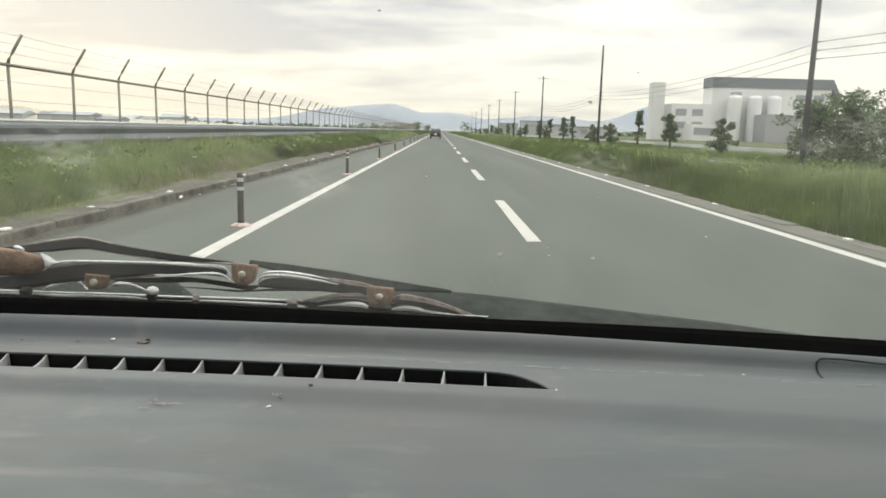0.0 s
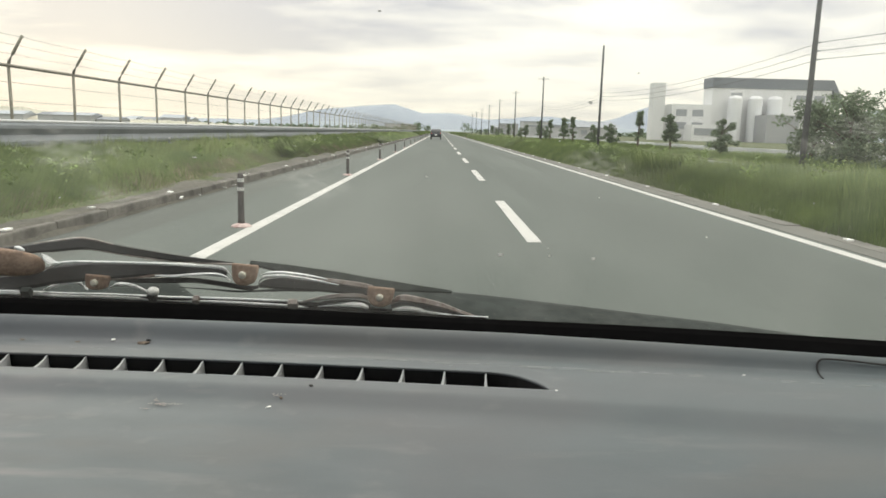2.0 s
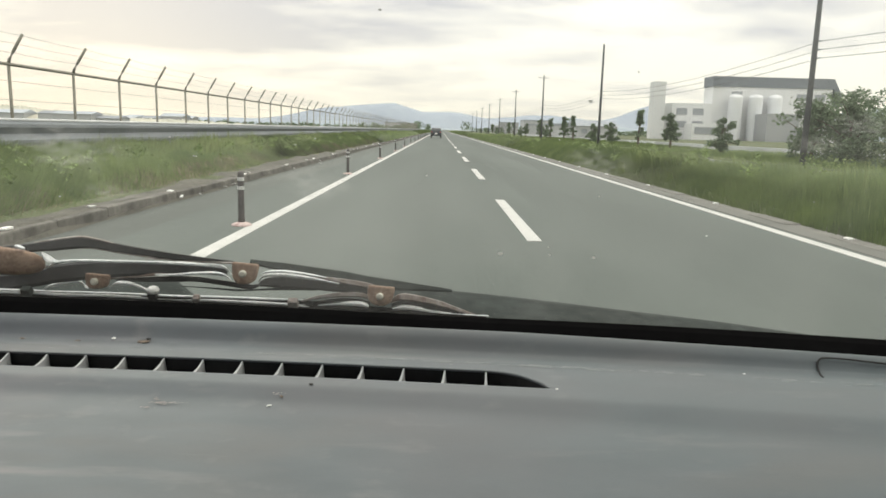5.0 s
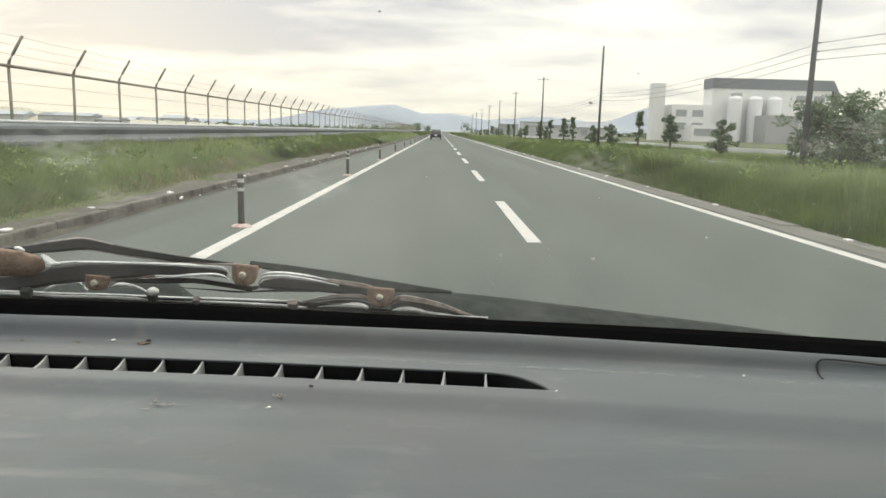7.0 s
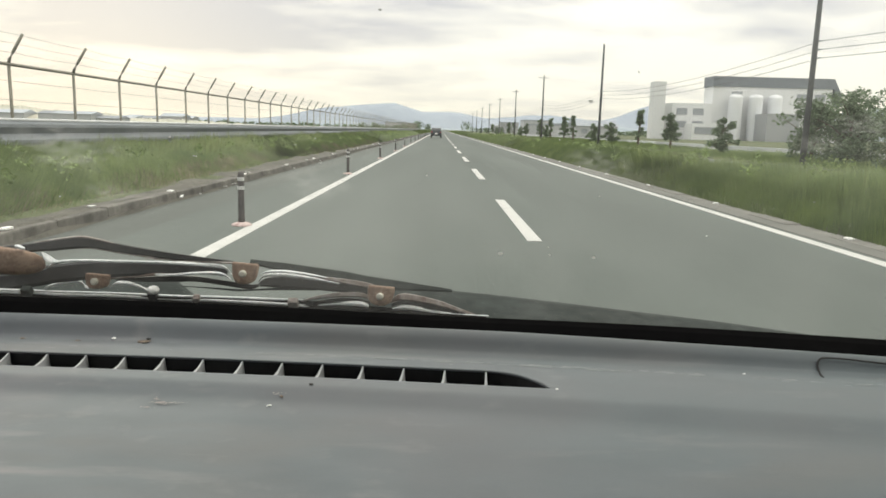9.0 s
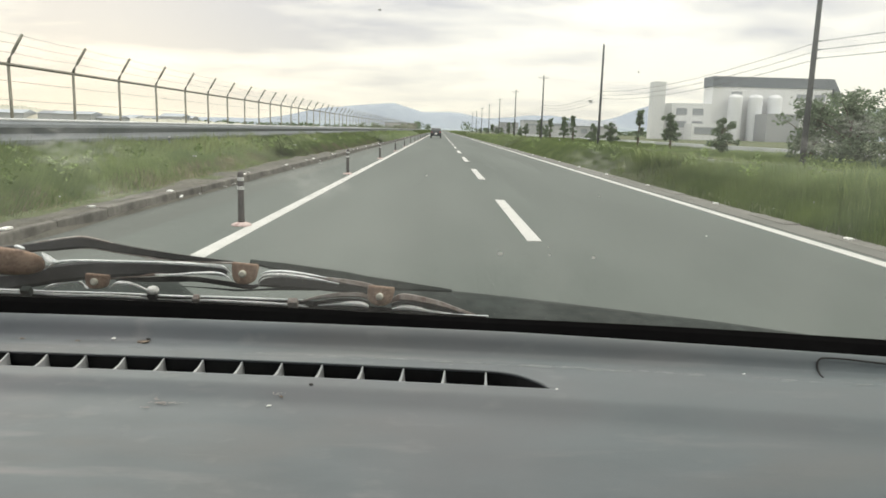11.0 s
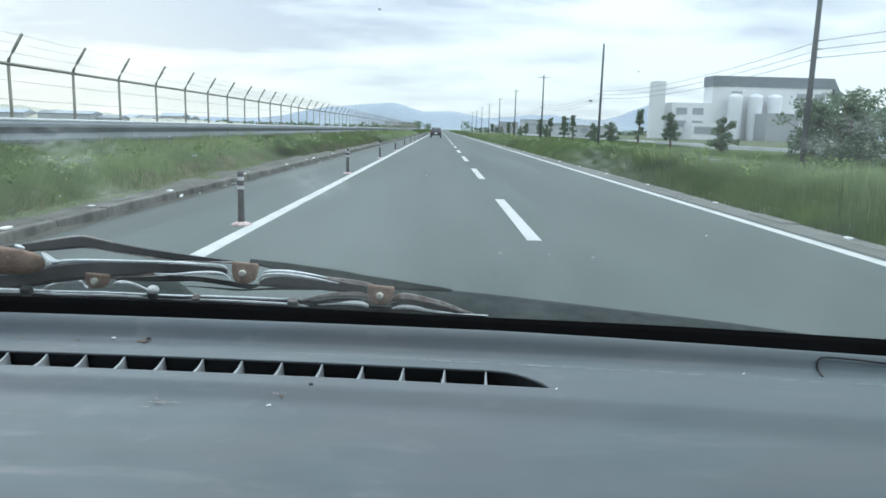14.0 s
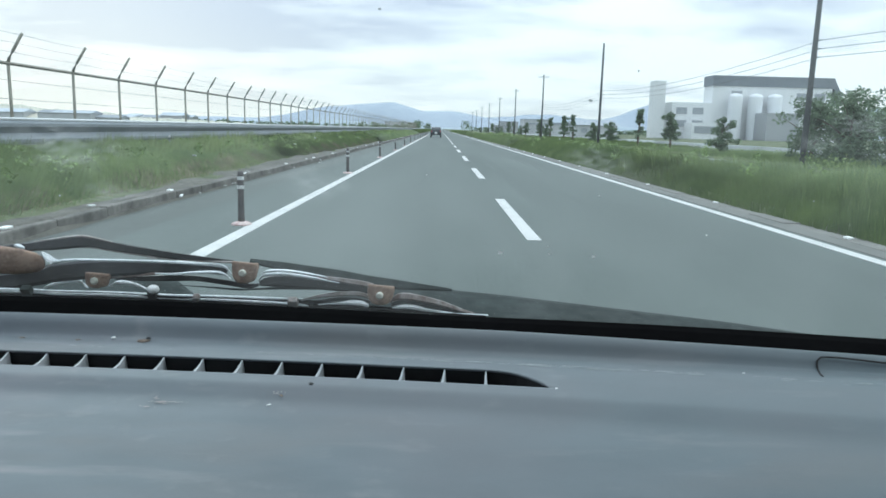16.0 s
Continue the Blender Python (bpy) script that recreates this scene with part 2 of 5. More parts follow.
# rubber, near black so that it also holds the windscreen gap's shade
M_SEAL = material("black_rubber_and_gap_shade", (0.002, 0.002, 0.0022), (0.004, 0.004, 0.0042), 10, 100, 0.95, bump=0.05, spec=0.05)
M_COWL = material("weathered_cowl_plastic", (0.014, 0.018, 0.017), (0.044, 0.053, 0.051), 7, 60, 0.95, bump=0.25, bump_scale=250, bump_distance=0.002, spec=0.15)
M_CABIN = material("cabin_trim", (0.1, 0.1, 0.1), (0.15, 0.15, 0.148), 4, 50, 0.8, bump=0.1)
M_HEADLINER = material("headliner_cloth", (0.3, 0.3, 0.29), (0.38, 0.38, 0.37), 4, 90, 0.95, bump=0.1)
M_ARM = material("wiper_arm_black", (0.005, 0.0055, 0.006), (0.018, 0.018, 0.018), 30, 200, 0.42, bump=0.05, spec=0.35)
# worn metal of rails and bridges, also the pale colour of the wiper's glints
M_SILVER = material("worn_bare_metal_and_glint", (0.46, 0.49, 0.51), (0.86, 0.87, 0.88), 30, 250, 0.42, 0.25, bump=0.1, bump_distance=0.001)
M_RUST = material("rusty_brown_metal", (0.15, 0.086, 0.057), (0.36, 0.25, 0.178), 45, 350, 0.75, 0.1, bump=0.4, bump_distance=0.001)
# half rusted metal; its grey also serves for the arm's painted highlights
M_RUSTSTRIP = material("half_rusted_strip_and_highlight", (0.15, 0.105, 0.088), (0.36, 0.335, 0.32), 16, 120, 0.5, 0.4, bump=0.2, low=0.4, high=0.6, bump_distance=0.001)
M_RIVET = material("pale_rivet", (0.42, 0.4, 0.33), (0.62, 0.6, 0.52), 60, 300, 0.4, 0.6, bump=0)
M_WHITEBIT = material("white_plastic", (0.82, 0.82, 0.8), (0.92, 0.92, 0.9), 60, 300, 0.5, bump=0)
M_CRUMB = material("dry_leaf_crumb", (0.07, 0.052, 0.04), (0.26, 0.21, 0.165), 80, 400, 0.9, bump=0.2)

M_GLASS = bpy.data.materials.new("windscreen_glass")
M_GLASS.use_nodes = True
_n, _l = M_GLASS.node_tree.nodes, M_GLASS.node_tree.links
_n.clear()
_o, _t, _g = _n.new("ShaderNodeOutputMaterial"), _n.new("ShaderNodeBsdfTransparent"), _n.new("ShaderNodeBsdfGlossy")
_m = _n.new("ShaderNodeMixShader")
_t.inputs[0].default_value = (0.985, 0.99, 0.985, 1)
_g.inputs["Roughness"].default_value = 0.06
_m.inputs[0].default_value = 0.006
_l.new(_t.outputs[0], _m.inputs[1])
_l.new(_g.outputs[0], _m.inputs[2])
_d, _m2 = _n.new("ShaderNodeBsdfTranslucent"), _n.new("ShaderNodeMixShader")
_d.inputs[0].default_value = (0.8, 0.8, 0.78, 1)
_sc, _sn, _sr = _n.new("ShaderNodeTexCoord"), _n.new("ShaderNodeTexNoise"), _n.new("ShaderNodeMapRange")
_sn.inputs["Scale"].default_value, _sn.inputs["Detail"].default_value, _sn.inputs["Distortion"].default_value = 5.0, 5, 1.2
_sr.inputs["From Min"].default_value, _sr.inputs["From Max"].default_value = 0.42, 0.72
_sr.inputs["To Min"].default_value, _sr.inputs["To Max"].default_value = 0.009, 0.034
_l.new(_sc.outputs["Object"], _sn.inputs["Vector"])
_l.new(_sn.outputs["Fac"], _sr.inputs["Value"])
_l.new(_sr.outputs[0], _m2.inputs[0])
_l.new(_m.outputs[0], _m2.inputs[1])
_l.new(_d.outputs[0], _m2.inputs[2])
_l.new(_m2.outputs[0], _o.inputs[0])

# faint dried smear: thin at its rim, broken up by noise
M_SMEAR = bpy.data.materials.new("dried_smear_on_glass")
M_SMEAR.use_nodes = True
_n, _l = M_SMEAR.node_tree.nodes, M_SMEAR.node_tree.links
_n.clear()
_o, _t, _d, _m = _n.new("ShaderNodeOutputMaterial"), _n.new("ShaderNodeBsdfTransparent"), _n.new("ShaderNodeBsdfTranslucent"), _n.new("ShaderNodeMixShader")
_d.inputs[0].default_value = (0.8, 0.8, 0.78, 1)
_sc, _sg, _sn, _sr, _sm = _n.new("ShaderNodeTexCoord"), _n.new("ShaderNodeTexGradient"), _n.new("ShaderNodeTexNoise"), _n.new("ShaderNodeMapRange"), _n.new("ShaderNodeMath")
_sg.gradient_type = "SPHERICAL"
_sn.inputs["Scale"].default_value, _sn.inputs["Detail"].default_value, _sn.inputs["Distortion"].default_value = 2.2, 6, 1.5
_sr.inputs["From Min"].default_value, _sr.inputs["From Max"].default_value, _sr.inputs["To Max"].default_value = 0.4, 0.68, 0.26
_sm.operation = "MULTIPLY"
_l.new(_sc.outputs["Object"], _sg.inputs[0])
_l.new(_sc.outputs["Object"], _sn.inputs["Vector"])
_l.new(_sn.outputs["Fac"], _sr.inputs["Value"])
_l.new(_sr.outputs[0], _sm.inputs[0])
_l.new(_sg.outputs["Fac"], _sm.inputs[1])
_l.new(_sm.outputs[0], _m.inputs[0])
_l.new(_t.outputs[0], _m.inputs[1])
_l.new(_d.outputs[0], _m.inputs[2])
_l.new(_m.outputs[0], _o.inputs[0])

# ---- mesh helpers ----


def box(bm, c, s, bevel=0.0, turn=None):
    m = Matrix.Translation(c) @ (turn or Matrix.Identity(4)) @ Matrix.Diagonal((*s, 1))
    vs = bmesh.ops.create_cube(bm, size=1, matrix=m)["verts"]
    if bevel:
        es = list({e for v in vs for e in v.link_edges})
        bmesh.ops.bevel(bm, geom=es, offset=bevel, segments=2, affect="EDGES", profile=0.6)
    return vs


def tube(bm, pts, radii, seg=8, caps=True):
    """A round bar through the points; radii: one or one a point."""
    pts = [Vector(p) for p in pts]
    if isinstance(radii, (int, float)):
        radii = [radii] * len(pts)
    rings = []
    for i, p in enumerate(pts):
        d = (pts[min(i + 1, len(pts) - 1)] - pts[max(i - 1, 0)]).normalized()
        side = d.cross(Vector((0, 0, 1)) if abs(d.z) < 0.9 else Vector((1, 0, 0))).normalized()
        top = side.cross(d)
        rings.append([bm.verts.new(p + radii[i] * (math.cos(2 * math.pi * k / seg) * side + math.sin(2 * math.pi * k / seg) * top)) for k in range(seg)])
    for a, b in zip(rings, rings[1:]):
        for k in range(seg):
            bm.faces.new((a[k], a[(k + 1) % seg], b[(k + 1) % seg], b[k]))
    if caps:
        bm.faces.new(rings[0][::-1])
        bm.faces.new(rings[-1])


def smooth_line(pts, n=8):
    """Catmull-Rom points through pts."""
    p = [Vector(q) for q in pts]
    p = [2 * p[0] - p[1]] + p + [2 * p[-1] - p[-2]]
    out = []
    for i in range(1, len(p) - 2):
        for k in range(n):
            t = k / n
            a, b, c, d = p[i - 1:i + 3]
            out.append(0.5 * ((2 * b) + (c - a) * t + (2 * a - 5 * b + 4 * c - d) * t * t + (3 * b - 3 * c + d - a) * t ** 3))
    return out + [p[-2]]


def finish(bm, smooth=False):
    bmesh.ops.recalc_face_normals(bm, faces=bm.faces)
    if smooth:
        for f in bm.faces:
            f.smooth = True
    return bm


def to_mesh(name, bm, mat, smooth=False):
    finish(bm, smooth)
    me = bpy.data.meshes.new(name)
    bm.to_mesh(me)
    bm.free()
    me.materials.append(mat)
    return me


def part(name, bm, mat, parent, label="", smooth=False):
    ob = new(name, to_mesh(name, bm, mat, smooth))
    ob.parent = parent
    if label:
        tagged(ob, label)
    return ob


def piece(name, me, parent, m):
    ob = new(name, me)
    ob.parent = parent
    ob.matrix_basis = m
    return ob


def thing(name, label, category, group="", kind="", at=(0, 0, 0)):
    ob = new(name)
    ob.empty_display_size = 0.1
    ob.matrix_basis = Matrix.Translation(at)
    return tagged(ob, label, category, group, kind)


def solid(name, bm, mat, label, category, group="", kind="", smooth=False):
    return tagged(new(name, to_mesh(name, bm, mat, smooth)), label, category, group, kind)


def strip(bm, x0, x1, y0, y1, z0, z1, n=1):
    """A long slab with thickness, cut n times along the road."""
    ys = [y0 + (y1 - y0) * i / n for i in range(n + 1)]
    rows = [[bm.verts.new(v) for v in ((x0, y, z0), (x1, y, z0), (x1, y, z1), (x0, y, z1))] for y in ys]
    for a, b in zip(rows, rows[1:]):
        for k in range(4):
            bm.faces.new((a[k], a[(k + 1) % 4], b[(k + 1) % 4], b[k]))
    bm.faces.new(rows[0][::-1])
    bm.faces.new(rows[-1])


# ---- the ground and the road ----
ROAD_L, ROAD_R = -3.45, 5.12
LINE_L, LINE_C, LINE_R = -2.28, 1.13, 4.6
BACK, FAR = -112.0, 1400.0
BEND_R, BEND_END = 280.0, -300.0

# cross-section of the land: embankment with the fence, cutting for both carriageways, flat land on the right
SECTION = ((-3000, 0.45), (-60, 0.45), (-9, 0.45), (-7, 0.47), (-5.6, 0.36), (-4.55, 0.13), (-4.2, -0.07), (-3.5, -0.12), (5.1, -0.12), (5.3, -0.06),
           (5.5, 0.12), (6.3, 0.33), (7.6, 0.33), (8.6, 0.1), (8.9, -0.12), (15.3, -0.12), (15.5, 0.08), (16.2, 0.16), (60, 0.1), (3000, 0.1))


def along(o, y):
    """The place o metres to the right of the lane and y along the road, and the road's heading there: behind BACK it bends."""
    if y >= BACK:
        return o, y, 0.0
    a = (BACK - y) / BEND_R
    return BEND_R - (BEND_R - o) * math.cos(a), BACK - (BEND_R - o) * math.sin(a), a


def on_road(o, y, z=0.0, turn=0.0):
    x, yy, a = along(o, y)
    return pose(x, yy, z, 0, 0, math.degrees(a) + turn)


def shear(x, y):
    """Where the land's cross-section lies beside the bend."""
    if y >= BACK:
        return x
    d = min(BACK - y, 190.0)
    o = max(-60.0, min(60.0, x))
    return BEND_R - math.sqrt((BEND_R - o) ** 2 - d * d) + (x - o)


def land(x):
    return float(np.interp(x, [p[0] for p in SECTION], [p[1] for p in SECTION]))


bm = bmesh.new()
xs = sorted({p[0] for p in SECTION} | {-8.0, -6.3, -5.0, 5.9, 7.0, 18.0, 22.0, 35.0, 300.0, -300.0, -1000.0, 1000.0})
ys = [-900, -600, -400, -330] + list(range(-300, -111, 6)) + [-112, -90, -60, -30] + list(range(-10, 121, 5)) + [140, 170, 210, 260, 330, 420, 600, 900, 1400, 2200, 3500]
grid = [[bm.verts.new((shear(x, y), y, land(x) + (0.05 * noise.noise((x * 0.4, y * 0.3, 0)) if x < -4.5 or 5.4 < x < 8.7 or x > 16 else 0.0))) for x in xs] for y in ys]
for a, b in zip(grid, grid[1:]):
    for k in range(len(xs) - 1):
        bm.faces.new((a[k], a[k + 1], b[k + 1], b[k]))
solid("ground", bm, M_SOIL, "flat green grassland with low banks beside the road", "ground", kind="structure", smooth=True)

bm = bmesh.new()
strip(bm, ROAD_L, ROAD_R, BACK, FAR, -0.1, 0.0, 60)
solid("road", bm, M_ASPHALT, "dry grey asphalt carriageway with two lanes", "road", kind="structure")
bm = bmesh.new()
strip(bm, 8.95, 15.3, BACK, FAR, -0.1, 0.0, 60)
solid("road_opposite", bm, M_ASPHALT, "grey asphalt opposite carriageway behind the grassy median", "road", kind="structure")

bm = bmesh.new()
strip(bm, -4.25, ROAD_L, BACK, FAR, -0.1, 0.0, 60)
solid("gutter", bm, M_HARDSHOULDER, "dusty grey asphalt shoulder beside the kerb", "gutter", kind="structure")


bm = bmesh.new()
strip(bm, 4.78, ROAD_R, BACK, 400, -0.05, 0.006, 60)
solid("gutter_right", bm, M_SHOULDER, "flat worn gutter strip along the median kerb", "gutter", kind="structure")

# bare soil and gravel on the foot of the bank, spilling over the kerb
bm = bmesh.new()
drift_x = [-5.2, -5.05, -4.95, -4.85, -4.7, -4.55, -4.44, -4.36, -4.2, -4.05]
drift_z = [-0.08, -0.04, -0.015, 0.0, 0.015, 0.025, 0.012, 0.006, -0.02, -0.03]
drift = []
for i in range(320):
    y = -6 + i * 0.4
    drift.append([bm.verts.new((x + 0.06 * noise.noise((x, y * 0.9, 3)), y, z + (land(x) if x < -4.5 else 0.14 if x < -4.3 else 0.0) + min(1.0, max(0.0, (-4.0 - x) / 0.4)) * (0.05 * noise.noise((x * 2.2, y * 0.8, 1)) + 0.025 * noise.noise((x * 6, y * 2.5, 2))))) for x, z in zip(drift_x, drift_z)])
for a, b in zip(drift, drift[1:]):
    for k in range(len(drift_x) - 1):
        bm.faces.new((a[k], a[k + 1], b[k + 1], b[k]))
solid("soil_drift", bm, M_DIRT, "pale brown soil and gravel at the foot of the bank", "soil", kind="stuff", smooth=True)


def bend_strip(bm, o0, o1, y0, y1, z0, z1, n):
    """A slab that follows the bend behind the straight."""
    rows = []
    for i in range(n + 1):
        y = y0 + (y1 - y0) * i / n
        (xa, ya, _), (xb, yb, _) = along(o0, y), along(o1, y)
        rows.append([bm.verts.new(v) for v in ((xa, ya, z0), (xb, yb, z0), (xb, yb, z1), (xa, ya, z1))])
    for a, b in zip(rows, rows[1:]):
        for k in range(4):
            bm.faces.new((a[k], a[(k + 1) % 4], b[(k + 1) % 4], b[k]))
    bm.faces.new(rows[0][::-1])
    bm.faces.new(rows[-1])


for nm, o0, o1, z0, z1, mt, lab, cat in (("road_bend", ROAD_L, ROAD_R, -0.1, 0.0, M_ASPHALT, "grey asphalt carriageway in a long bend", "road"), ("road_bend_opposite", 8.95, 15.3, -0.1, 0.0, M_ASPHALT, "grey asphalt opposite carriageway in a long bend", "road"),
                                         ("gutter_bend", -4.25, ROAD_L, -0.1, 0.004, M_DIRT, "dirty concrete gutter along the bend", "gutter"), ("edge_line_bend_left", LINE_L - 0.085, LINE_L + 0.085, 0.0, 0.005, M_PAINT, "solid white painted edge line round the bend", "road marking"),
                                         ("edge_line_bend_right", LINE_R - 0.085, LINE_R + 0.085, 0.0, 0.005, M_PAINT, "solid white painted edge line round the bend", "road marking"), ("kerb_bend_left", -4.45, -4.25, -0.1, 0.15, M_CONCRETE, "weathered concrete kerb round the bend", "kerb"),
                                         ("kerb_bend_right", 5.12, 5.32, -0.1, 0.15, M_KERB2, "weathered concrete kerb round the bend", "kerb")):
    bm = bmesh.new()
    bend_strip(bm, o0, o1, BEND_END, BACK, z0, z1, 64)
    solid(nm, bm, mt, lab, cat, kind="structure")


def paint_line(name, x, w, label):
    b = bmesh.new()
    strip(b, x - w / 2, x + w / 2, BACK, 900, 0.0, 0.005, 40)
    return solid(name, b, M_PAINT, label, "road marking", kind="structure")


paint_line("edge_line_left", LINE_L, 0.17, "solid white painted edge line along the shoulder")
paint_line("edge_line_right", LINE_R, 0.17, "solid white painted edge line along the median")
paint_line("edge_line_opposite", 9.4, 0.15, "solid white painted edge line of the opposite carriageway")
paint_line("edge_line_far", 15.0, 0.15, "solid white painted edge line of the opposite carriageway")
lane = thing("lane_line", "broken white painted line between the two lanes", "road marking", kind="structure")
lane_far = thing("lane_line_opposite", "broken white painted line on the opposite carriageway", "road marking", kind="structure")
bm = bmesh.new()
strip(bm, -0.085, 0.085, 0, 4.85, 0.0, 0.005, 1)
DASH_ME = to_mesh("painted_dash", bm, M_PAINT)
for i in range(-29, 60):
    piece("painted_dash", DASH_ME, lane, on_road(LINE_C, 8.05 + i * 10.25))
    if i < 30:
        piece("painted_dash", DASH_ME, lane_far, Matrix.Translation((12.2, 4.0 + i * 10.25, 0)))

# kerbs, stone by stone, with small pale reflectors on top
KERB_Y0, KERB_N = -12, 150


def kerb(name, x, label, mat, top=0.15):
    k = thing(name, label, "kerb", kind="structure")
    b = bmesh.new()
    box(b, (0, 0, top - 0.13), (0.22 if top > 0.1 else 0.3, 1.185, 0.26), 0.025)
    me = to_mesh("kerb_stone", b, mat)
    rnd = random.Random(len(name))
    for i in range(KERB_N):
        piece("kerb_stone", me, k, pose(x + rnd.uniform(-0.008, 0.008), KERB_Y0 + i * 1.2, rnd.uniform(-0.008, 0.008), 0, 0, rnd.uniform(-0.3, 0.3)))
    b = bmesh.new()
    strip(b, x - 0.1, x + 0.1, KERB_Y0 + KERB_N * 1.2 - 0.6, 600, -0.1, top, 30)
    part("far_kerb", b, mat, k)
    b = bmesh.new()
    strip(b, x - 0.1, x + 0.1, BACK, KERB_Y0 - 0.6, -0.1, top, 30)
    part("rear_kerb", b, mat, k)
    return k


kerb("kerb_left", -4.35, "weathered concrete kerb under the grassy bank", M_CONCRETE)
kerb("kerb_right", 5.22, "weathered concrete kerb of the grassy median", M_KERB2, 0.014)

bm = bmesh.new()
box(bm, (0, 0, 0.012), (0.07, 0.13, 0.024), 0.006)
REFL_ME = to_mesh("kerb_reflector", bm, M_WHITEBIT)
for side, x, y0 in (("l", -4.33, 7.0), ("r", 5.2, 8.75)):
    for i in range(26):
        ob = piece("kerb_reflector", REFL_ME, None, Matrix.Translation((x, y0 + i * 4.35, 0.148 if x < 0 else 0.013)))
        tagged(ob, "small white reflector block on top of the kerb", "reflector", "reflectors along the kerbs")

# flexible delineator posts beside the shoulder line


def delineator(at):
    t = thing("delineator_post", "dark brown flexible delineator post with pale bands beside the edge line", "delineator", "delineator posts along the shoulder", at=at)
    b = bmesh.new()
    tube(b, [(0, 0, 0.0), (0, 0, 0.012), (0, 0, 0.03), (0, 0, 0.045)], [0.125, 0.125, 0.1, 0.05], 20)
    part("base", b, M_REDBASE, t, "faded red and white round base", smooth=False)
    b = bmesh.new()
    tube(b, [(0, 0, 0.04), (0, 0, 0.1), (0, 0, 0.63), (0, 0, 0.665), (0, 0, 0.672)], [0.045, 0.04, 0.038, 0.036, 0.022], 14)
    part("tube", b, M_DELIN, t, smooth=True)
    for z in (0.45, 0.56):
        b = bmesh.new()
        tube(b, [(0, 0, z), (0, 0, z + 0.045)], 0.0405, 14)
        part("band", b, M_BAND, t, "pale worn reflective band")
    return t


first = delineator((-2.46, 8.75, 0.0))
for i in list(range(-8, 0)) + list(range(1, 14)):
    copy_thing(first, pose(-2.46, 8.75 + i * 10.3, 0.0, 0.6 * math.sin(i * 2.1), 0.8 * math.cos(i * 1.7), i * 40))

# ---- security fence and guard rail on the left bank ----
FX, FSTEP, FY0 = -7.0, 1.98, -4.1 - 47 * 1.98
fence = thing("security_fence", "tall steel security fence with angled barbed-wire arms on the bank", "fence", at=(FX, 0, 0.45))
bm = bmesh.new()
tube(bm, [(0, 0, -0.05), (0, 0, 1.70)], 0.026, 8)
POST_ME = to_mesh("post", bm, M_POST, True)
bm = bmesh.new()
tube(bm, [(0, 0, 1.66), (0.02, 0, 1.74), (0.09, 0, 1.86), (0.26, 0, 2.14)], [0.024, 0.025, 0.026, 0.024], 8)
ARM_ME = to_mesh("arm", bm, M_POST, True)
rnd = random.Random(4)
FN = 157
for i in range(FN):
    p = pose(rnd.uniform(-0.015, 0.015), FY0 + i * FSTEP, 0, 0, rnd.uniform(-0.8, 0.8), 0)
    piece("post", POST_ME, fence, p)
    piece("arm", ARM_ME, fence, p)
FEND = FY0 + (FN - 1) * FSTEP


def line_part(name, x, z, r, mat, sag=0.0):
    b = bmesh.new()
    pts = []
    for i in range(FN - 1):
        y = FY0 + i * FSTEP
        pts += [(x, y, z), (x, y + FSTEP / 2, z - sag)]
    tube(b, pts + [(x, FEND, z)], r, 5)
    part(name, b, mat, fence)


line_part("top_rail", 0.0, 1.66, 0.028, M_POST)
for x, z in ((0.09, 1.84), (0.17, 1.98), (0.25, 2.11)):
    line_part("barbed_wire", x, z, 0.0032, M_WIRE, 0.012)
for z in (1.4, 1.1, 0.8, 0.5, 0.2):
    line_part("tension_wire", 0.0, z, 0.004, M_WIRE, 0.005)

rail = thing("guard_rail", "grey galvanised corrugated guard rail in front of the fence", "guard rail", at=(-6.75, 0, 0.45))
RAIL_Z0 = 0.36
bm = bmesh.new()
prof = [(0.0, 0.0), (0.05, 0.012), (0.075, 0.05), (0.075, 0.1), (0.03, 0.16), (0.0, 0.2), (0.03, 0.24), (0.075, 0.3), (0.075, 0.35), (0.05, 0.39), (-0.03, 0.40)]
ys = [-94 + 4 * i for i in range(78)] + [260, 320, 420]
rows = [[bm.verts.new((x, y, RAIL_Z0 + z)) for x, z in prof] + [bm.verts.new((x - 0.006, y, RAIL_Z0 + z)) for x, z in reversed(prof)] for y in ys]
for a, b in zip(rows, rows[1:]):
    for k in range(len(a)):
        bm.faces.new((a[k], a[(k + 1) % len(a)], b[(k + 1) % len(a)], b[k]))
part("rail_beam", bm, M_RAIL, rail)
# added bar: the bright sky reflection on the rail's top edge, as a shape
bm = bmesh.new()
tube(bm, [(0.0, -94, RAIL_Z0 + 0.42), (0.0, 60, RAIL_Z0 + 0.42), (0.0, 214, RAIL_Z0 + 0.42)], 0.026, 10)
part("top_pipe", bm, M_RAILTOP, rail, "pale bar standing for sky light on the top edge", smooth=True)
bm = bmesh.new()
box(bm, (-0.06, 0, 0.34), (0.09, 0.12, 0.8), 0.01)
RP_ME = to_mesh("rail_post", bm, M_GALV)
for i in range(78):
    piece("rail_post", RP_ME, rail, Matrix.Translation((0, -94 + i * 4, 0)))

# ---- grass ----


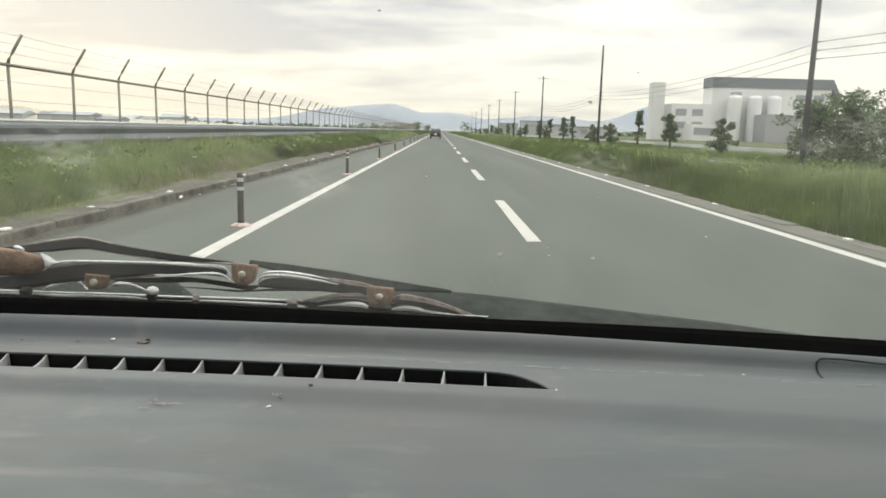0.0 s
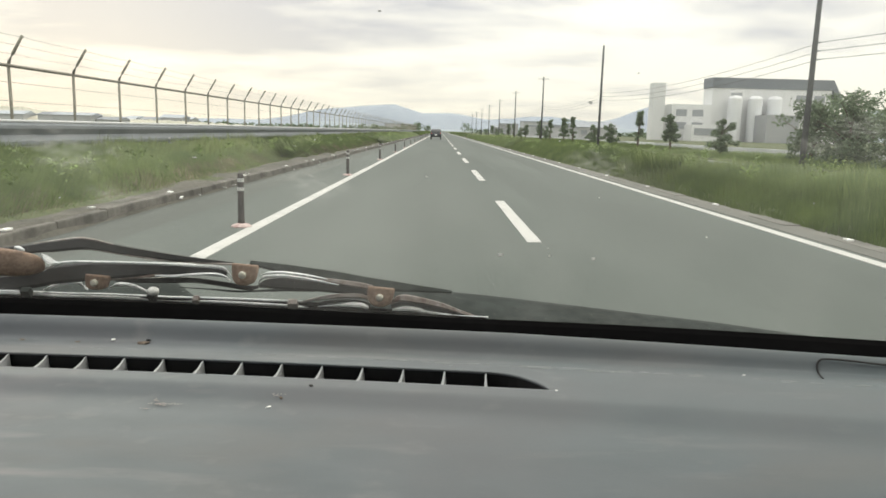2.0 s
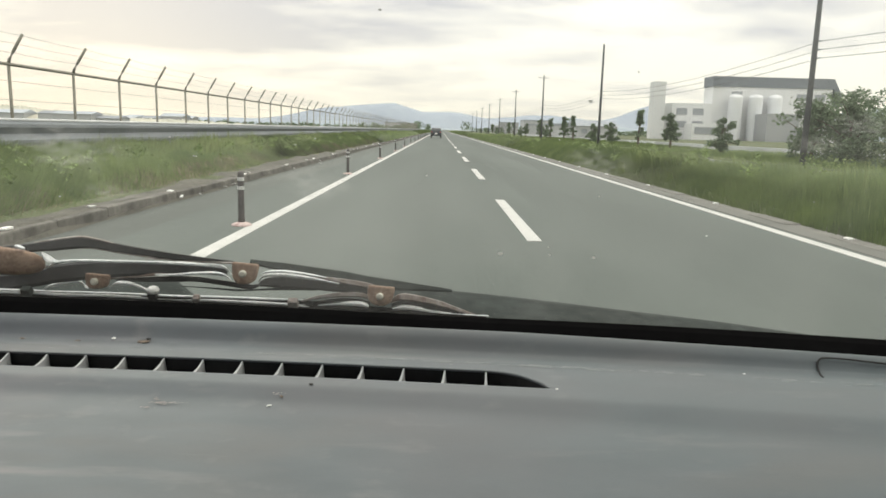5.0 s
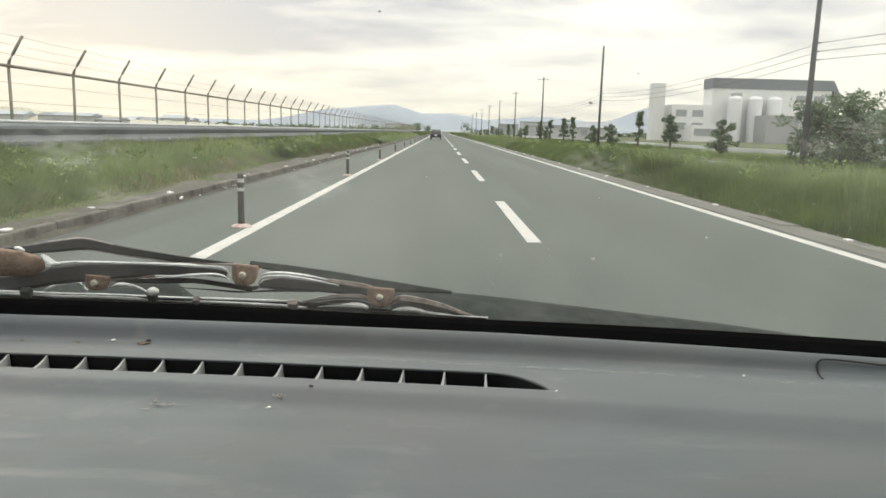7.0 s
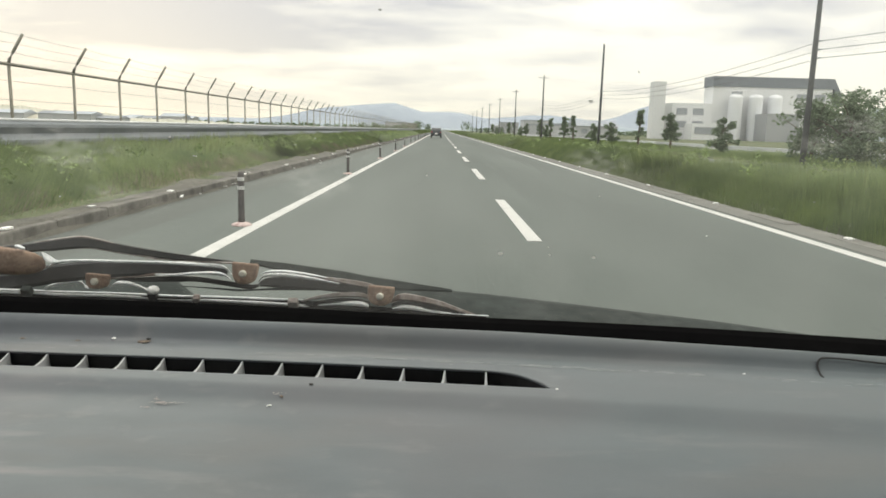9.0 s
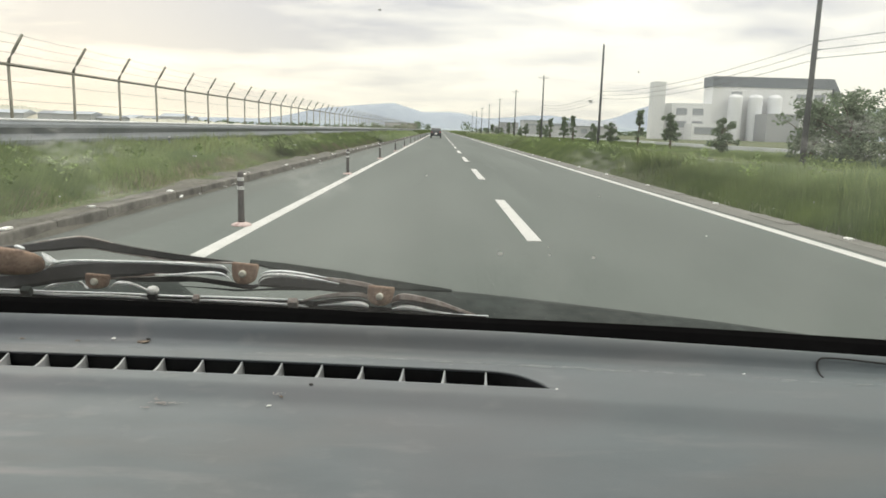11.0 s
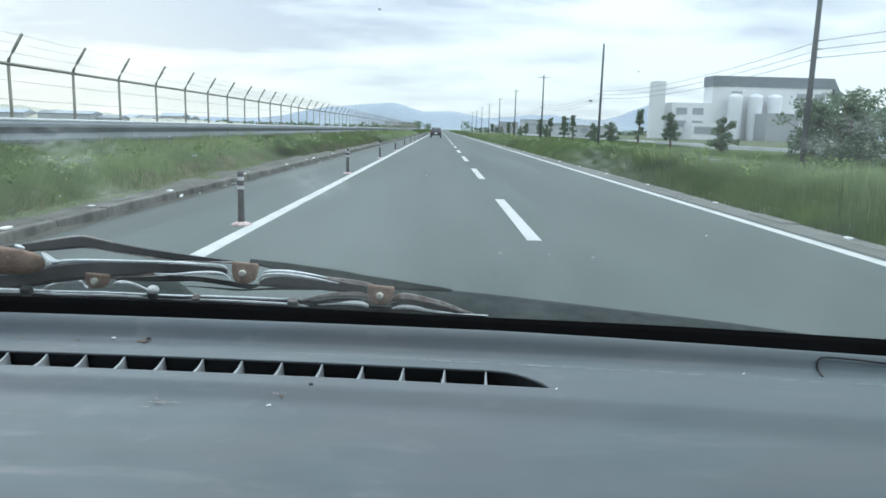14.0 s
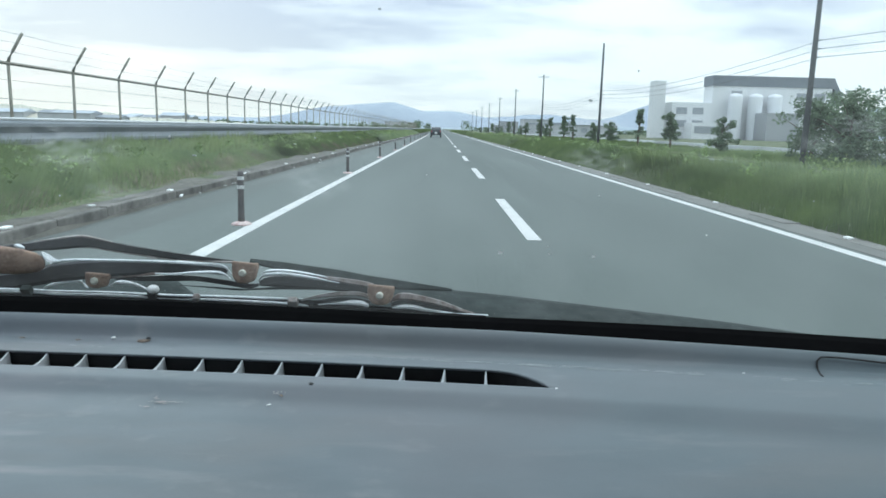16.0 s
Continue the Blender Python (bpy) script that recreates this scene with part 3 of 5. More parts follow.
def grass(name, mat, spots, heights, widths, label, lean=0.45, seed=1):
    """Blades of grass at the spots (x, y, z): each a bent, tapered leaf."""
    g = np.random.default_rng(seed)
    n = len(spots)
    ang, bend, h, w = g.uniform(0, 2 * np.pi, n), g.uniform(0.1, lean, n), heights, widths
    face = np.stack([np.cos(ang), np.sin(ang), np.zeros(n)], 1)
    side = np.stack([-np.sin(ang), np.cos(ang), np.zeros(n)], 1)
    z = np.array([[0, 0, 1.0]])
    b = np.asarray(spots)
    mid = b + z * (h * 0.6)[:, None] + face * (bend * h * 0.3)[:, None]
    tip = b + z * h[:, None] + face * (bend * h * 1.1)[:, None]
    ws = side * (w / 2)[:, None]
    v = np.stack([b - ws, b + ws, mid + ws * 0.75, mid - ws * 0.75, tip], 1).reshape(-1, 3)
    i0 = np.arange(n) * 5
    quads = np.stack([i0, i0 + 1, i0 + 2, i0 + 3], 1)
    tris = np.stack([i0 + 3, i0 + 2, i0 + 4], 1)
    me = bpy.data.meshes.new(name)
    me.vertices.add(len(v))
    me.vertices.foreach_set("co", v.ravel())
    me.loops.add(n * 7)
    idx = np.concatenate([quads, tris], 1)
    me.loops.foreach_set("vertex_index", idx.ravel())
    me.polygons.add(n * 2)
    starts = np.stack([np.arange(n) * 7, np.arange(n) * 7 + 4], 1).ravel()
    me.polygons.foreach_set("loop_start", starts)
    me.update(calc_edges=True)
    me.validate()
    me.materials.append(mat)
    return tagged(new(name, me), label, "grass", kind="stuff")


def verge(name, mat, n, x0, x1, y0, y1, hmin, hmax, w, label, seed, near=1.0):
    """Grass between x0 and x1, thicker towards y0, in uneven clumps."""
    g = np.random.default_rng(seed)
    y = y0 + (y1 - y0) * g.uniform(0, 1, n) ** near
    x = g.uniform(x0, x1, n)
    clump = 0.5 + 0.5 * np.sin(x * 3.1 + 1.7 * np.sin(y * 0.9 + seed)) * np.sin(y * 1.3 + 2.1 * np.sin(x * 1.1))
    edge = np.clip((np.abs(x1 - x) if x0 < 0 else np.abs(x - x0)) / 0.55, 0.22 if x0 < 0 else 0.62, 1)
    h = (hmin + (hmax - hmin) * clump * g.uniform(0.5, 1, n)) * edge * g.uniform(0.6, 1.15, n)
    h = h + (np.clip((-5.6 - x) / 1.0, 0, 1) * 0.14 if x0 < 0 else 0.0)
    z = np.interp(x, [p[0] for p in SECTION], [p[1] for p in SECTION]) - 0.06
    ws = w * g.uniform(0.6, 1.4, n) * (1 + y / 30)
    return grass(name, mat, np.stack([x, y, z], 1), h, ws, label, lean=0.75, seed=seed)


verge("dry_grass_bank", M_DRY, 34000, -5.35, -4.46, 3, 60, 0.16, 0.36, 0.009, "withered brownish grass along the foot of the bank", 17, 1.7)
# scraps of pale litter along the kerb and in the grass
rnd = random.Random(23)
bm = bmesh.new()
for i in range(26):
    y = 5 + 50 * rnd.random() ** 1.6
    x = rnd.choice((rnd.uniform(-4.45, -4.1), rnd.uniform(-4.3, -3.6), rnd.uniform(-6.0, -4.7)))
    z = (0.165 if x < -4.2 else 0.07) + (0.0 if x > -4.6 else land(x) + 0.25)
    box(bm, (x, y, z), (rnd.uniform(0.03, 0.09), rnd.uniform(0.03, 0.12), rnd.uniform(0.012, 0.02)), 0.004, Matrix.Rotation(rnd.uniform(0, 3), 4, "Z") @ Matrix.Rotation(rnd.uniform(-0.4, 0.4), 4, "X"))
solid("litter", bm, M_BAND, "small scraps of pale litter beside the kerb", "litter", kind="stuff")
verge("grass_bank", M_GRASS, 190000, -6.72, -4.62, 3, 60, 0.28, 0.5, 0.008, "tall green grass on the bank beside the shoulder", 3, 1.7)
verge("grass_bank_far", M_GRASS, 45000, -6.72, -4.3, 55, 420, 0.3, 0.55, 0.05, "tall green grass on the bank beside the shoulder", 5, 1.8)
verge("grass_bank_weeds", M_WEED, 22000, -6.7, -5.0, 4, 110, 0.32, 0.66, 0.010, "yellowish seeding grass stalks on the bank", 7, 1.6)
verge("grass_median", M_GRASS, 180000, 5.3, 8.7, 3, 60, 0.36, 0.58, 0.009, "tall dense green grass on the median", 11, 1.6)
verge("grass_median_far", M_GRASS, 50000, 5.36, 8.7, 55, 420, 0.3, 0.6, 0.05, "tall dense green grass on the median", 13, 1.8)
verge("grass_median_weeds", M_WEED, 9000, 5.5, 8.5, 4, 110, 0.42, 0.78, 0.010, "yellowish seeding grass stalks on the median", 17, 1.6)
verge("grass_roadside", M_GRASS, 60000, 15.6, 22, 14, 140, 0.2, 0.5, 0.02, "rough green grass beside the opposite carriageway", 19, 1.4)
verge("grass_tufts", M_GRASS, 12000, -4.95, -4.4, 3, 70, 0.12, 0.3, 0.010, "sparse grass tufts on the soil behind the kerb", 29, 1.5)
verge("grass_airfield", M_GRASS, 30000, -16, -7.1, 6, 120, 0.1, 0.25, 0.02, "short grass behind the security fence", 23, 1.4)

# ---- trees and bushes along the opposite carriageway ----


def leaves(bm, centre, radius, n, size, g, squash=1.0):
    """n small bent leaves scattered in an uneven clump."""
    for _ in range(n):
        d = Vector((g.gauss(0, 1), g.gauss(0, 1), g.gauss(0, 1))).normalized() * radius * g.uniform(0.35, 1.0)
        d.z *= squash
        p = Vector(centre) + d
        a = Vector((g.gauss(0, 1), g.gauss(0, 1), g.gauss(0, 0.7))).normalized()
        b = a.cross(Vector((g.gauss(0, 1), g.gauss(0, 1), g.gauss(0, 1)))).normalized()
        s = size * g.uniform(0.6, 1.5)
        v = [bm.verts.new(p + q) for q in (-a * s, b * s * 0.4, a * s, -b * s * 0.4)]
        bm.faces.new((v[0], v[1], v[2]))
        bm.faces.new((v[0], v[2], v[3]))


def tree(name, label, height, spread, seed, leaf=0.085, clumps=46, per_clump=75, trunk_share=0.2, group="roadside trees"):
    g = random.Random(seed)
    t = thing(name, label, "bush" if name == "bush" else "tree", group)
    b = bmesh.new()
    lean = Vector((g.uniform(-0.06, 0.06), g.uniform(-0.06, 0.06), 1))
    axis = [lean * (height * k / 6) + Vector((g.uniform(-0.03, 0.03), g.uniform(-0.03, 0.03), 0)) * height * 0.3 for k in range(6)]
    axis[0] = Vector((0, 0, -0.1))
    tube(b, axis, [0.035 * height * (1 - k / 6.5) for k in range(6)], 8)
    ends = []
    for k in range(9):
        z = g.uniform(trunk_share, 0.85)
        o = lean * height * z
        a = g.uniform(0, 2 * math.pi)
        e = o + Vector((math.cos(a), math.sin(a), g.uniform(0.3, 0.9))) * spread * g.uniform(0.5, 0.95) * (1.15 - z * 0.7)
        tube(b, [o, (o + e) / 2 + Vector((0, 0, 0.04 * height)), e], [0.012 * height, 0.008 * height, 0.003 * height], 5)
        ends.append(e)
    part("trunk", b, M_BARK, t, smooth=True)
    b = bmesh.new()
    for k in range(clumps):
        if k < len(ends):
            c = ends[k]
        else:
            z = g.uniform(trunk_share, 1.0)
            a, r = g.uniform(0, 2 * math.pi), spread * g.uniform(0.05, 0.7) * (1.1 - 0.75 * z)
            c = lean * height * z + Vector((math.cos(a) * r, math.sin(a) * r, 0))
        leaves(b, c, spread * g.uniform(0.16, 0.34), per_clump, leaf, g, 0.8)
    part("crown", b, M_LEAF, t)
    return t


def weeds(name, n, x0, x1, y0, y1, hmax, label, seed):
    g = random.Random(seed)
    b = bmesh.new()
    for _ in range(n):
        x, y = g.uniform(x0, x1), y0 + (y1 - y0) * g.random() ** 1.7
        r = g.uniform(0.08, 0.2) * (1 + y / 80)
        leaves(b, (x, y, land(x) + g.uniform(0.4, 1.0) * hmax), r, 34, 0.026 * (1 + y / 40), g, 0.8)
    return solid(name, b, M_BROADLEAF, label, "weeds", kind="stuff")


weeds("weeds_bank", 150, -6.6, -5.1, 5, 90, 0.42, "leafy green weeds among the grass of the bank", 71)
weeds("weeds_median", 150, 5.5, 8.5, 5, 90, 0.55, "leafy green weeds among the grass of the median", 73)

ROADSIDE_Z = 0.14
kinds = [tree("tree", "young green roadside tree with an uneven crown", 3.2, 1.0, 5), tree("tree", "young green roadside tree with a bare lower trunk", 2.7, 0.8, 8, trunk_share=0.3),
         tree("bush", "rounded dark green roadside bush", 2.1, 1.05, 12, trunk_share=0.12, clumps=30), tree("tree", "slim young roadside tree with thin foliage", 3.4, 0.7, 21, clumps=34, trunk_share=0.22)]
big = [tree("bush", "large dense green bush with long shoots beside the road", 3.1, 1.9, 31, leaf=0.085, clumps=56, per_clump=80, trunk_share=0.06, group="dense bushes"),
       tree("bush", "large dense green bush with long shoots beside the road", 2.7, 1.8, 37, leaf=0.085, clumps=56, per_clump=80, trunk_share=0.06, group="dense bushes")]
spots = [(2, 17.0, 42.8), (1, 17.0, 52.2), (3, 17.0, 60.9), (2, 16.8, 70.0), (2, 17.2, 80.0), (3, 16.5, 88.0), (0, 17.1, 98.0), (3, 16.6, 107.0), (2, 17.0, 114.0), (0, 17.4, 124.0), (1, 16.8, 139.0),
         (2, 17.0, 150.0), (3, 16.9, 163.0), (0, 17.2, 178.0), (2, 16.8, 195.0), (2, 17.0, 214.0), (0, 17.3, 236.0), (2, 17.0, 260.0), (2, 17.0, 300.0)]
used = set()
for i, (k, x, y) in enumerate(spots):
    m = pose(x, y, ROADSIDE_Z, 0, 0, 67 * i)
    if k in used:
        copy_thing(kinds[k], m)
    else:
        kinds[k].matrix_basis = m
        used.add(k)
big[0].matrix_basis = pose(17.6, 30.4, ROADSIDE_Z, 0, 0, 20)
big[1].matrix_basis = pose(17.3, 32.9, ROADSIDE_Z, 0, 0, 100)
copy_thing(big[0], pose(19.6, 28.5, ROADSIDE_Z, 0, 0, 160))
copy_thing(big[1], pose(20.6, 32.0, ROADSIDE_Z, 0, 0, 250))
copy_thing(big[0], pose(19.4, 33.6, ROADSIDE_Z, 0, 0, 200))
copy_thing(big[1], pose(17.5, 26.4, ROADSIDE_Z, 0, 0, 310))

# ---- utility poles with their cables ----
POLE_X, POLE_Y0, POLE_STEP = 15.8, 30.7, 40.1


def utility_pole(at, arm):
    t = thing("utility_pole", "tall dark concrete utility pole" + (" with a crossarm" if arm else "") + " beside the road", "utility pole", "utility poles", at=at)
    b = bmesh.new()
    tube(b, [(0, 0, -0.2), (0, 0, 4), (0, 0, 9.7)], [0.135, 0.115, 0.085], 14)
    part("shaft", b, M_POLE, t, smooth=True)
    if arm:
        b = bmesh.new()
        box(b, (0, 0.1, 9.35), (1.7, 0.08, 0.08), 0.01)
        part("crossarm", b, M_GALV, t)
        for x in (-0.75, 0.0, 0.75):
            b = bmesh.new()
            tube(b, [(x, 0.1, 9.38), (x, 0.1, 9.46), (x, 0.1, 9.5), (x, 0.1, 9.56)], [0.03, 0.05, 0.035, 0.04], 8)
            part("insulator", b, M_WHITEBIT, t)
    for z in (5.2, 4.85, 4.5):
        b = bmesh.new()
        box(b, (0.15, 0, z), (0.24, 0.06, 0.05), 0.008)
        part("bracket", b, M_GALV, t)
    return t


for i in range(9):
    utility_pole((POLE_X, POLE_Y0 + i * POLE_STEP, 0.16), i != 0 and i != 1)
for z in (5.36, 5.01, 4.66):
    cable = []
    for i in range(-1, 8):
        for k in range(8):
            f = k / 8
            cable.append((POLE_X + 0.26, POLE_Y0 + (i + f) * POLE_STEP, z - 0.55 * 4 * f * (1 - f)))
    bm = bmesh.new()
    tube(bm, cable, 0.012, 5)
    solid("overhead_cable", bm, M_CABLE, "thin black overhead cable sagging between utility poles", "cable", "overhead cables")

# ---- factory behind the trees ----
FY, FXL = 240.0, 91.0
factory = thing("factory", "large white factory with dark parapet band and low side wing", "factory", at=(FXL, FY, 0.1))
bm = bmesh.new()
box(bm, (20, 4, 9.0), (40, 8, 18.0), 0.05)
part("wall", bm, M_WHITEWALL, factory)
bm = bmesh.new()
box(bm, (20, 4, 19.4), (40.5, 8.5, 3.4), 0.05)
v = [bm.verts.new(p) for y in (-0.25, 8.25) for p in ((40.25, y, 17.7), (40.25, y, 21.1), (44.6, y, 13.2), (43.6, y, 12.0))]
for f in ((0, 1, 2, 3), (7, 6, 5, 4), (0, 4, 5, 1), (1, 5, 6, 2), (2, 6, 7, 3), (3, 7, 4, 0)):
    bm.faces.new([v[k] for k in f])
part("roof", bm, M_ROOFBAND, factory, "dark grey parapet band")
bm = bmesh.new()
box(bm, (29.5, -8, 3.4), (12.0, 9, 6.8), 0.05)
part("service_wing", bm, M_WHITEWALL, factory)
bm = bmesh.new()
box(bm, (-7, 3, 6.0), (13.5, 9, 12.0), 0.05)
part("side_wing", bm, M_WHITEWALL, factory)
bm = bmesh.new()
box(bm, (-17.3, 4, 9.5), (4.0, 5, 19.0), 0.05)
part("stair_tower", bm, M_WHITEWALL, factory)
bm = bmesh.new()
box(bm, (17.8, -9, 4.4), (10.5, 10, 8.8), 0.05)
part("annexe", bm, M_GREYWALL, factory, "grey clad annexe")
bm = bmesh.new()
box(bm, (-6, -8, 2.6), (8.5, 7, 5.2), 0.05)
part("gatehouse", bm, M_WHITEWALL, factory)
bm = bmesh.new()
box(bm, (0, 0, 0), (3.6, 0.25, 2.2), 0.02)
WIN_ME = to_mesh("window", bm, M_PANE)
for x, y, z in ((-10.5, -1.55, 9.2), (-5.0, -1.55, 9.2), (-10.5, -1.55, 5.0), (-5.0, -1.55, 5.0), (8, -0.05, 15.2), (30, -0.05, 14.8), (36, -0.05, 14.8), (-7.5, -11.55, 3.0), (-4.0, -11.55, 3.0)):
    piece("window", WIN_ME, factory, pose(x, y, z))
bm = bmesh.new()
tube(bm, [(0, 0, 0), (0, 0, 14.2), (0, 0, 14.9), (0, 0, 15.2)], [2.25, 2.25, 1.7, 0.5], 24)
TANK_ME = to_mesh("silo", bm, M_TANK, False)
for i, x in enumerate((6.5, 13.2, 19.6)):
    tagged(piece("storage_silo", TANK_ME, None, pose(FXL + x, FY - 3.2, 0.1)), "tall white cylindrical storage silo in front of the factory", "silo", "factory silos")


def low_building(x, y, w, d, h, roof, label, windows=0):
    t = thing("building", label, "building", "far low buildings", at=(x, y, land(x)))
    b = bmesh.new()
    box(b, (0, 0, h / 2), (w, d, h), 0.03)
    part("wall", b, M_FARWALL, t)
    b = bmesh.new()
    if roof:
        v = [b.verts.new(p) for p in ((-w / 2 - 0.4, -d / 2 - 0.4, h), (w / 2 + 0.4, -d / 2 - 0.4, h), (w / 2 + 0.4, d / 2 + 0.4, h), (-w / 2 - 0.4, d / 2 + 0.4, h), (-w / 2 - 0.4, 0, h + roof), (w / 2 + 0.4, 0, h + roof))]
        for f in ((0, 1, 5, 4), (2, 3, 4, 5), (0, 4, 3), (1, 2, 5), (0, 3, 2, 1)):
            b.faces.new([v[k] for k in f])
    else:
        box(b, (0, 0, h + 0.2), (w + 0.4, d + 0.4, 0.4), 0.02)
    part("roof", b, M_FARROOF, t)
    for i in range(windows):
        piece("window", FARWIN_ME, t, pose((i + 0.5) * w / windows - w / 2, -d / 2 - 0.03, h * 0.55))


bm = bmesh.new()
box(bm, (0, 0, 0), (1.6, 0.1, 1.2), 0.01)
FARWIN_ME = to_mesh("window", bm, M_PANE)
g = random.Random(9)
for i in range(13):
    y = 190 + i * 26 + g.uniform(-8, 8)
    low_building(26 + g.uniform(0, 24) + y * 0.03, y, g.uniform(9, 18), g.uniform(8, 12), g.uniform(3.0, 6.0), g.choice((0, 0, 1.6)), "small pale building beyond the roadside trees", g.choice((2, 3, 4)))
for i in range(24):
    y = 330 + g.uniform(-40, 60)
    low_building(-y * (0.32 + 0.0145 * i) - 12, y, g.uniform(6, 16), 10, g.uniform(1.6, 3.6), g.choice((0, 1.2, 1.5)), "low hazy grey building across the airfield")
low_building(-30, 560, 26, 14, 5, 0, "low hazy grey building across the airfield", 4)

# low white fence wall in front of the factory grounds
wall = thing("boundary_wall", "low pale concrete boundary wall beyond the roadside trees", "wall", at=(24.0, 0, 0.1))
bm = bmesh.new()
box(bm, (0, 0, 0.2), (0.15, 5.9, 0.5), 0.02)
PANEL_ME = to_mesh("wall_panel", bm, M_FARWALL)
for i in range(30):
    piece("wall_panel", PANEL_ME, wall, Matrix.Translation((0, 40 + i * 6, 0)))

# far tree line and bushes at the end of the road
far_trees = bmesh.new()
g = random.Random(77)
for i in range(150):
    a = g.uniform(-0.55, 0.5)
    y = g.uniform(420, 700)
    x = y * a
    if -12 < x < 22:
        continue
    for k in range(3):
        leaves(far_trees, (x + g.uniform(-5, 5), y, 1.0 + g.uniform(0, 1.8)), g.uniform(2, 4.0), 26, 0.9, g, 0.6)
# low wooded rise across the airfield, tapering off
scrub = bmesh.new()
rows = []
for j in range(5):
    row = []
    for i in range(260):
        a = -0.72 + 0.5 * i / 259
        y = 296 + 9 * j
        top = float(np.interp(a, (-0.66, -0.58, -0.555, -0.46, -0.44, -0.36, -0.24), (7.4, 6.8, 5.4, 4.4, 2.6, 2.3, 0.6)))
        top += 0.7 * noise.noise((i * 0.16, j * 0.5, 4)) + 0.5 * noise.noise((i * 0.5, j * 0.9, 8))
        row.append(scrub.verts.new((y * a, y, 0.3 + max(0.0, top) * math.sin(math.pi / 2 * j / 4) - (0.4 if j == 0 else 0))))
    rows.append(row)
for a, b in zip(rows, rows[1:]):
    for k in range(259):
        scrub.faces.new((a[k], a[k + 1], b[k + 1], b[k]))
solid("airfield_scrub", scrub, M_SCRUB, "hazy tan scrub and low woods across the airfield", "scrub", kind="stuff")
solid("tree_line", far_trees, M_LEAF, "low hazy line of distant trees", "trees", kind="stuff")
bm = bmesh.new()
for x, y, h in ((-13, 430, 6), (-8, 470, 5), (16, 440, 7), (-16, 500, 7)):
    leaves(bm, (x, y, h * 0.5), h * 0.55, 240, 0.5, g, 1.0)
solid("tree_clump", bm, M_LEAF, "dark distant trees where the road ends", "trees", kind="stuff")

# ---- white minivan on the opposite carriageway ----
mini = thing("minivan", "white one-box minivan on the opposite carriageway behind the median grass", "car", at=(11.4, 5.0, 0.0))
bm = bmesh.new()
outline = [(-2.0, 0.32), (-2.05, 0.62), (-1.95, 0.88), (-1.25, 1.12), (-0.55, 1.62), (-0.1, 1.72), (1.55, 1.72), (1.9, 1.5), (2.0, 0.9), (1.98, 0.32)]
loops = []
for x, k in ((-0.84, 0.96), (-0.78, 1.0), (0.78, 1.0), (0.84, 0.96)):
    loops.append([bm.verts.new((x * (1.0 if z < 1.0 else 0.87), y * k, 1.0 + (z - 1.0) * k)) for y, z in outline])
for a, b in zip(loops, loops[1:]):
    for k in range(len(outline)):
        bm.faces.new((a[k], a[(k + 1) % len(outline)], b[(k + 1) % len(outline)], b[k]))
bm.faces.new(loops[0])
bm.faces.new(loops[-1][::-1])
part("body", bm, M_TANK, mini)
bm = bmesh.new()
v = [bm.verts.new(p) for p in ((-0.62, -1.22, 1.15), (0.62, -1.22, 1.15), (0.56, -0.62, 1.58), (-0.56, -0.62, 1.58), (-0.62, -1.2, 1.17), (0.62, -1.2, 1.17), (0.56, -0.6, 1.6), (-0.56, -0.6, 1.6))]
for f in ((0, 1, 2, 3), (4, 7, 6, 5), (0, 4, 5, 1), (1, 5, 6, 2), (2, 6, 7, 3), (3, 7, 4, 0)):
    bm.faces.new([v[k] for k in f])
for q in v:
    q.co.y -= 0.015
part("windscreen", bm, M_WINDOW, mini)
for sx in (-1, 1):
    for y0, y1 in ((-0.75, -0.05), (0.02, 0.85), (0.92, 1.6)):
        bm = bmesh.new()
        box(bm, (sx * 0.722, (y0 + y1) / 2, 1.32), (0.02, y1 - y0, 0.4), 0.005, Matrix.Rotation(radians(-2.5 * sx), 4, "Y"))
        part("side_window", bm, M_WINDOW, mini)
    bm = bmesh.new()
    box(bm, (sx * 0.62, -1.93, 0.8), (0.3, 0.12, 0.16), 0.03)
    part("headlight", bm, M_PANE, mini, "clear headlight")
    for y in (-1.3, 1.35):
        bm = bmesh.new()
        tube(bm, [(sx * 0.76 - 0.1, y, 0.3), (sx * 0.76 - 0.08, y, 0.3), (sx * 0.76 + 0.08, y, 0.3), (sx * 0.76 + 0.1, y, 0.3)], [0.26, 0.3, 0.3, 0.26], 20)
        w = part("wheel", bm, M_RUBBER, mini)
        bm = bmesh.new()
        tube(bm, [(sx * 0.76 - 0.105, y, 0.3), (sx * 0.76 + 0.105, y, 0.3)], 0.18, 14)
        part("rim", bm, M_GALV, w)

# ---- hills on the horizon ----


def hills(name, y, base, bumps, mat, seed, depth=700):
    b = bmesh.new()
    n = 160
    rows = []
    for j in range(7):
        f = j / 6
        row = []
        for i in range(n + 1):
            x = -y * 1.1 + y * 2.2 * i / n
            h = base + sum(a * math.exp(-((x - c) / w) ** 2) for c, a, w in bumps)
            h += 7 * noise.noise((x * 0.006, seed, 0)) + 3 * noise.noise((x * 0.02, seed + 5, 0))
            row.append(b.verts.new((x, y + depth * f, max(0.0, h) * math.sin(math.pi / 2 * f) - 2 + 2.5 * noise.noise((x * 0.02, f * 4, seed)) * f)))
        rows.append(row)
    for a, c in zip(rows, rows[1:]):
        for k in range(n):
            b.faces.new((a[k], a[k + 1], c[k + 1], c[k]))
    return solid(name, b, mat, "hazy blue wooded hills on the horizon", "hills", kind="structure", smooth=True)


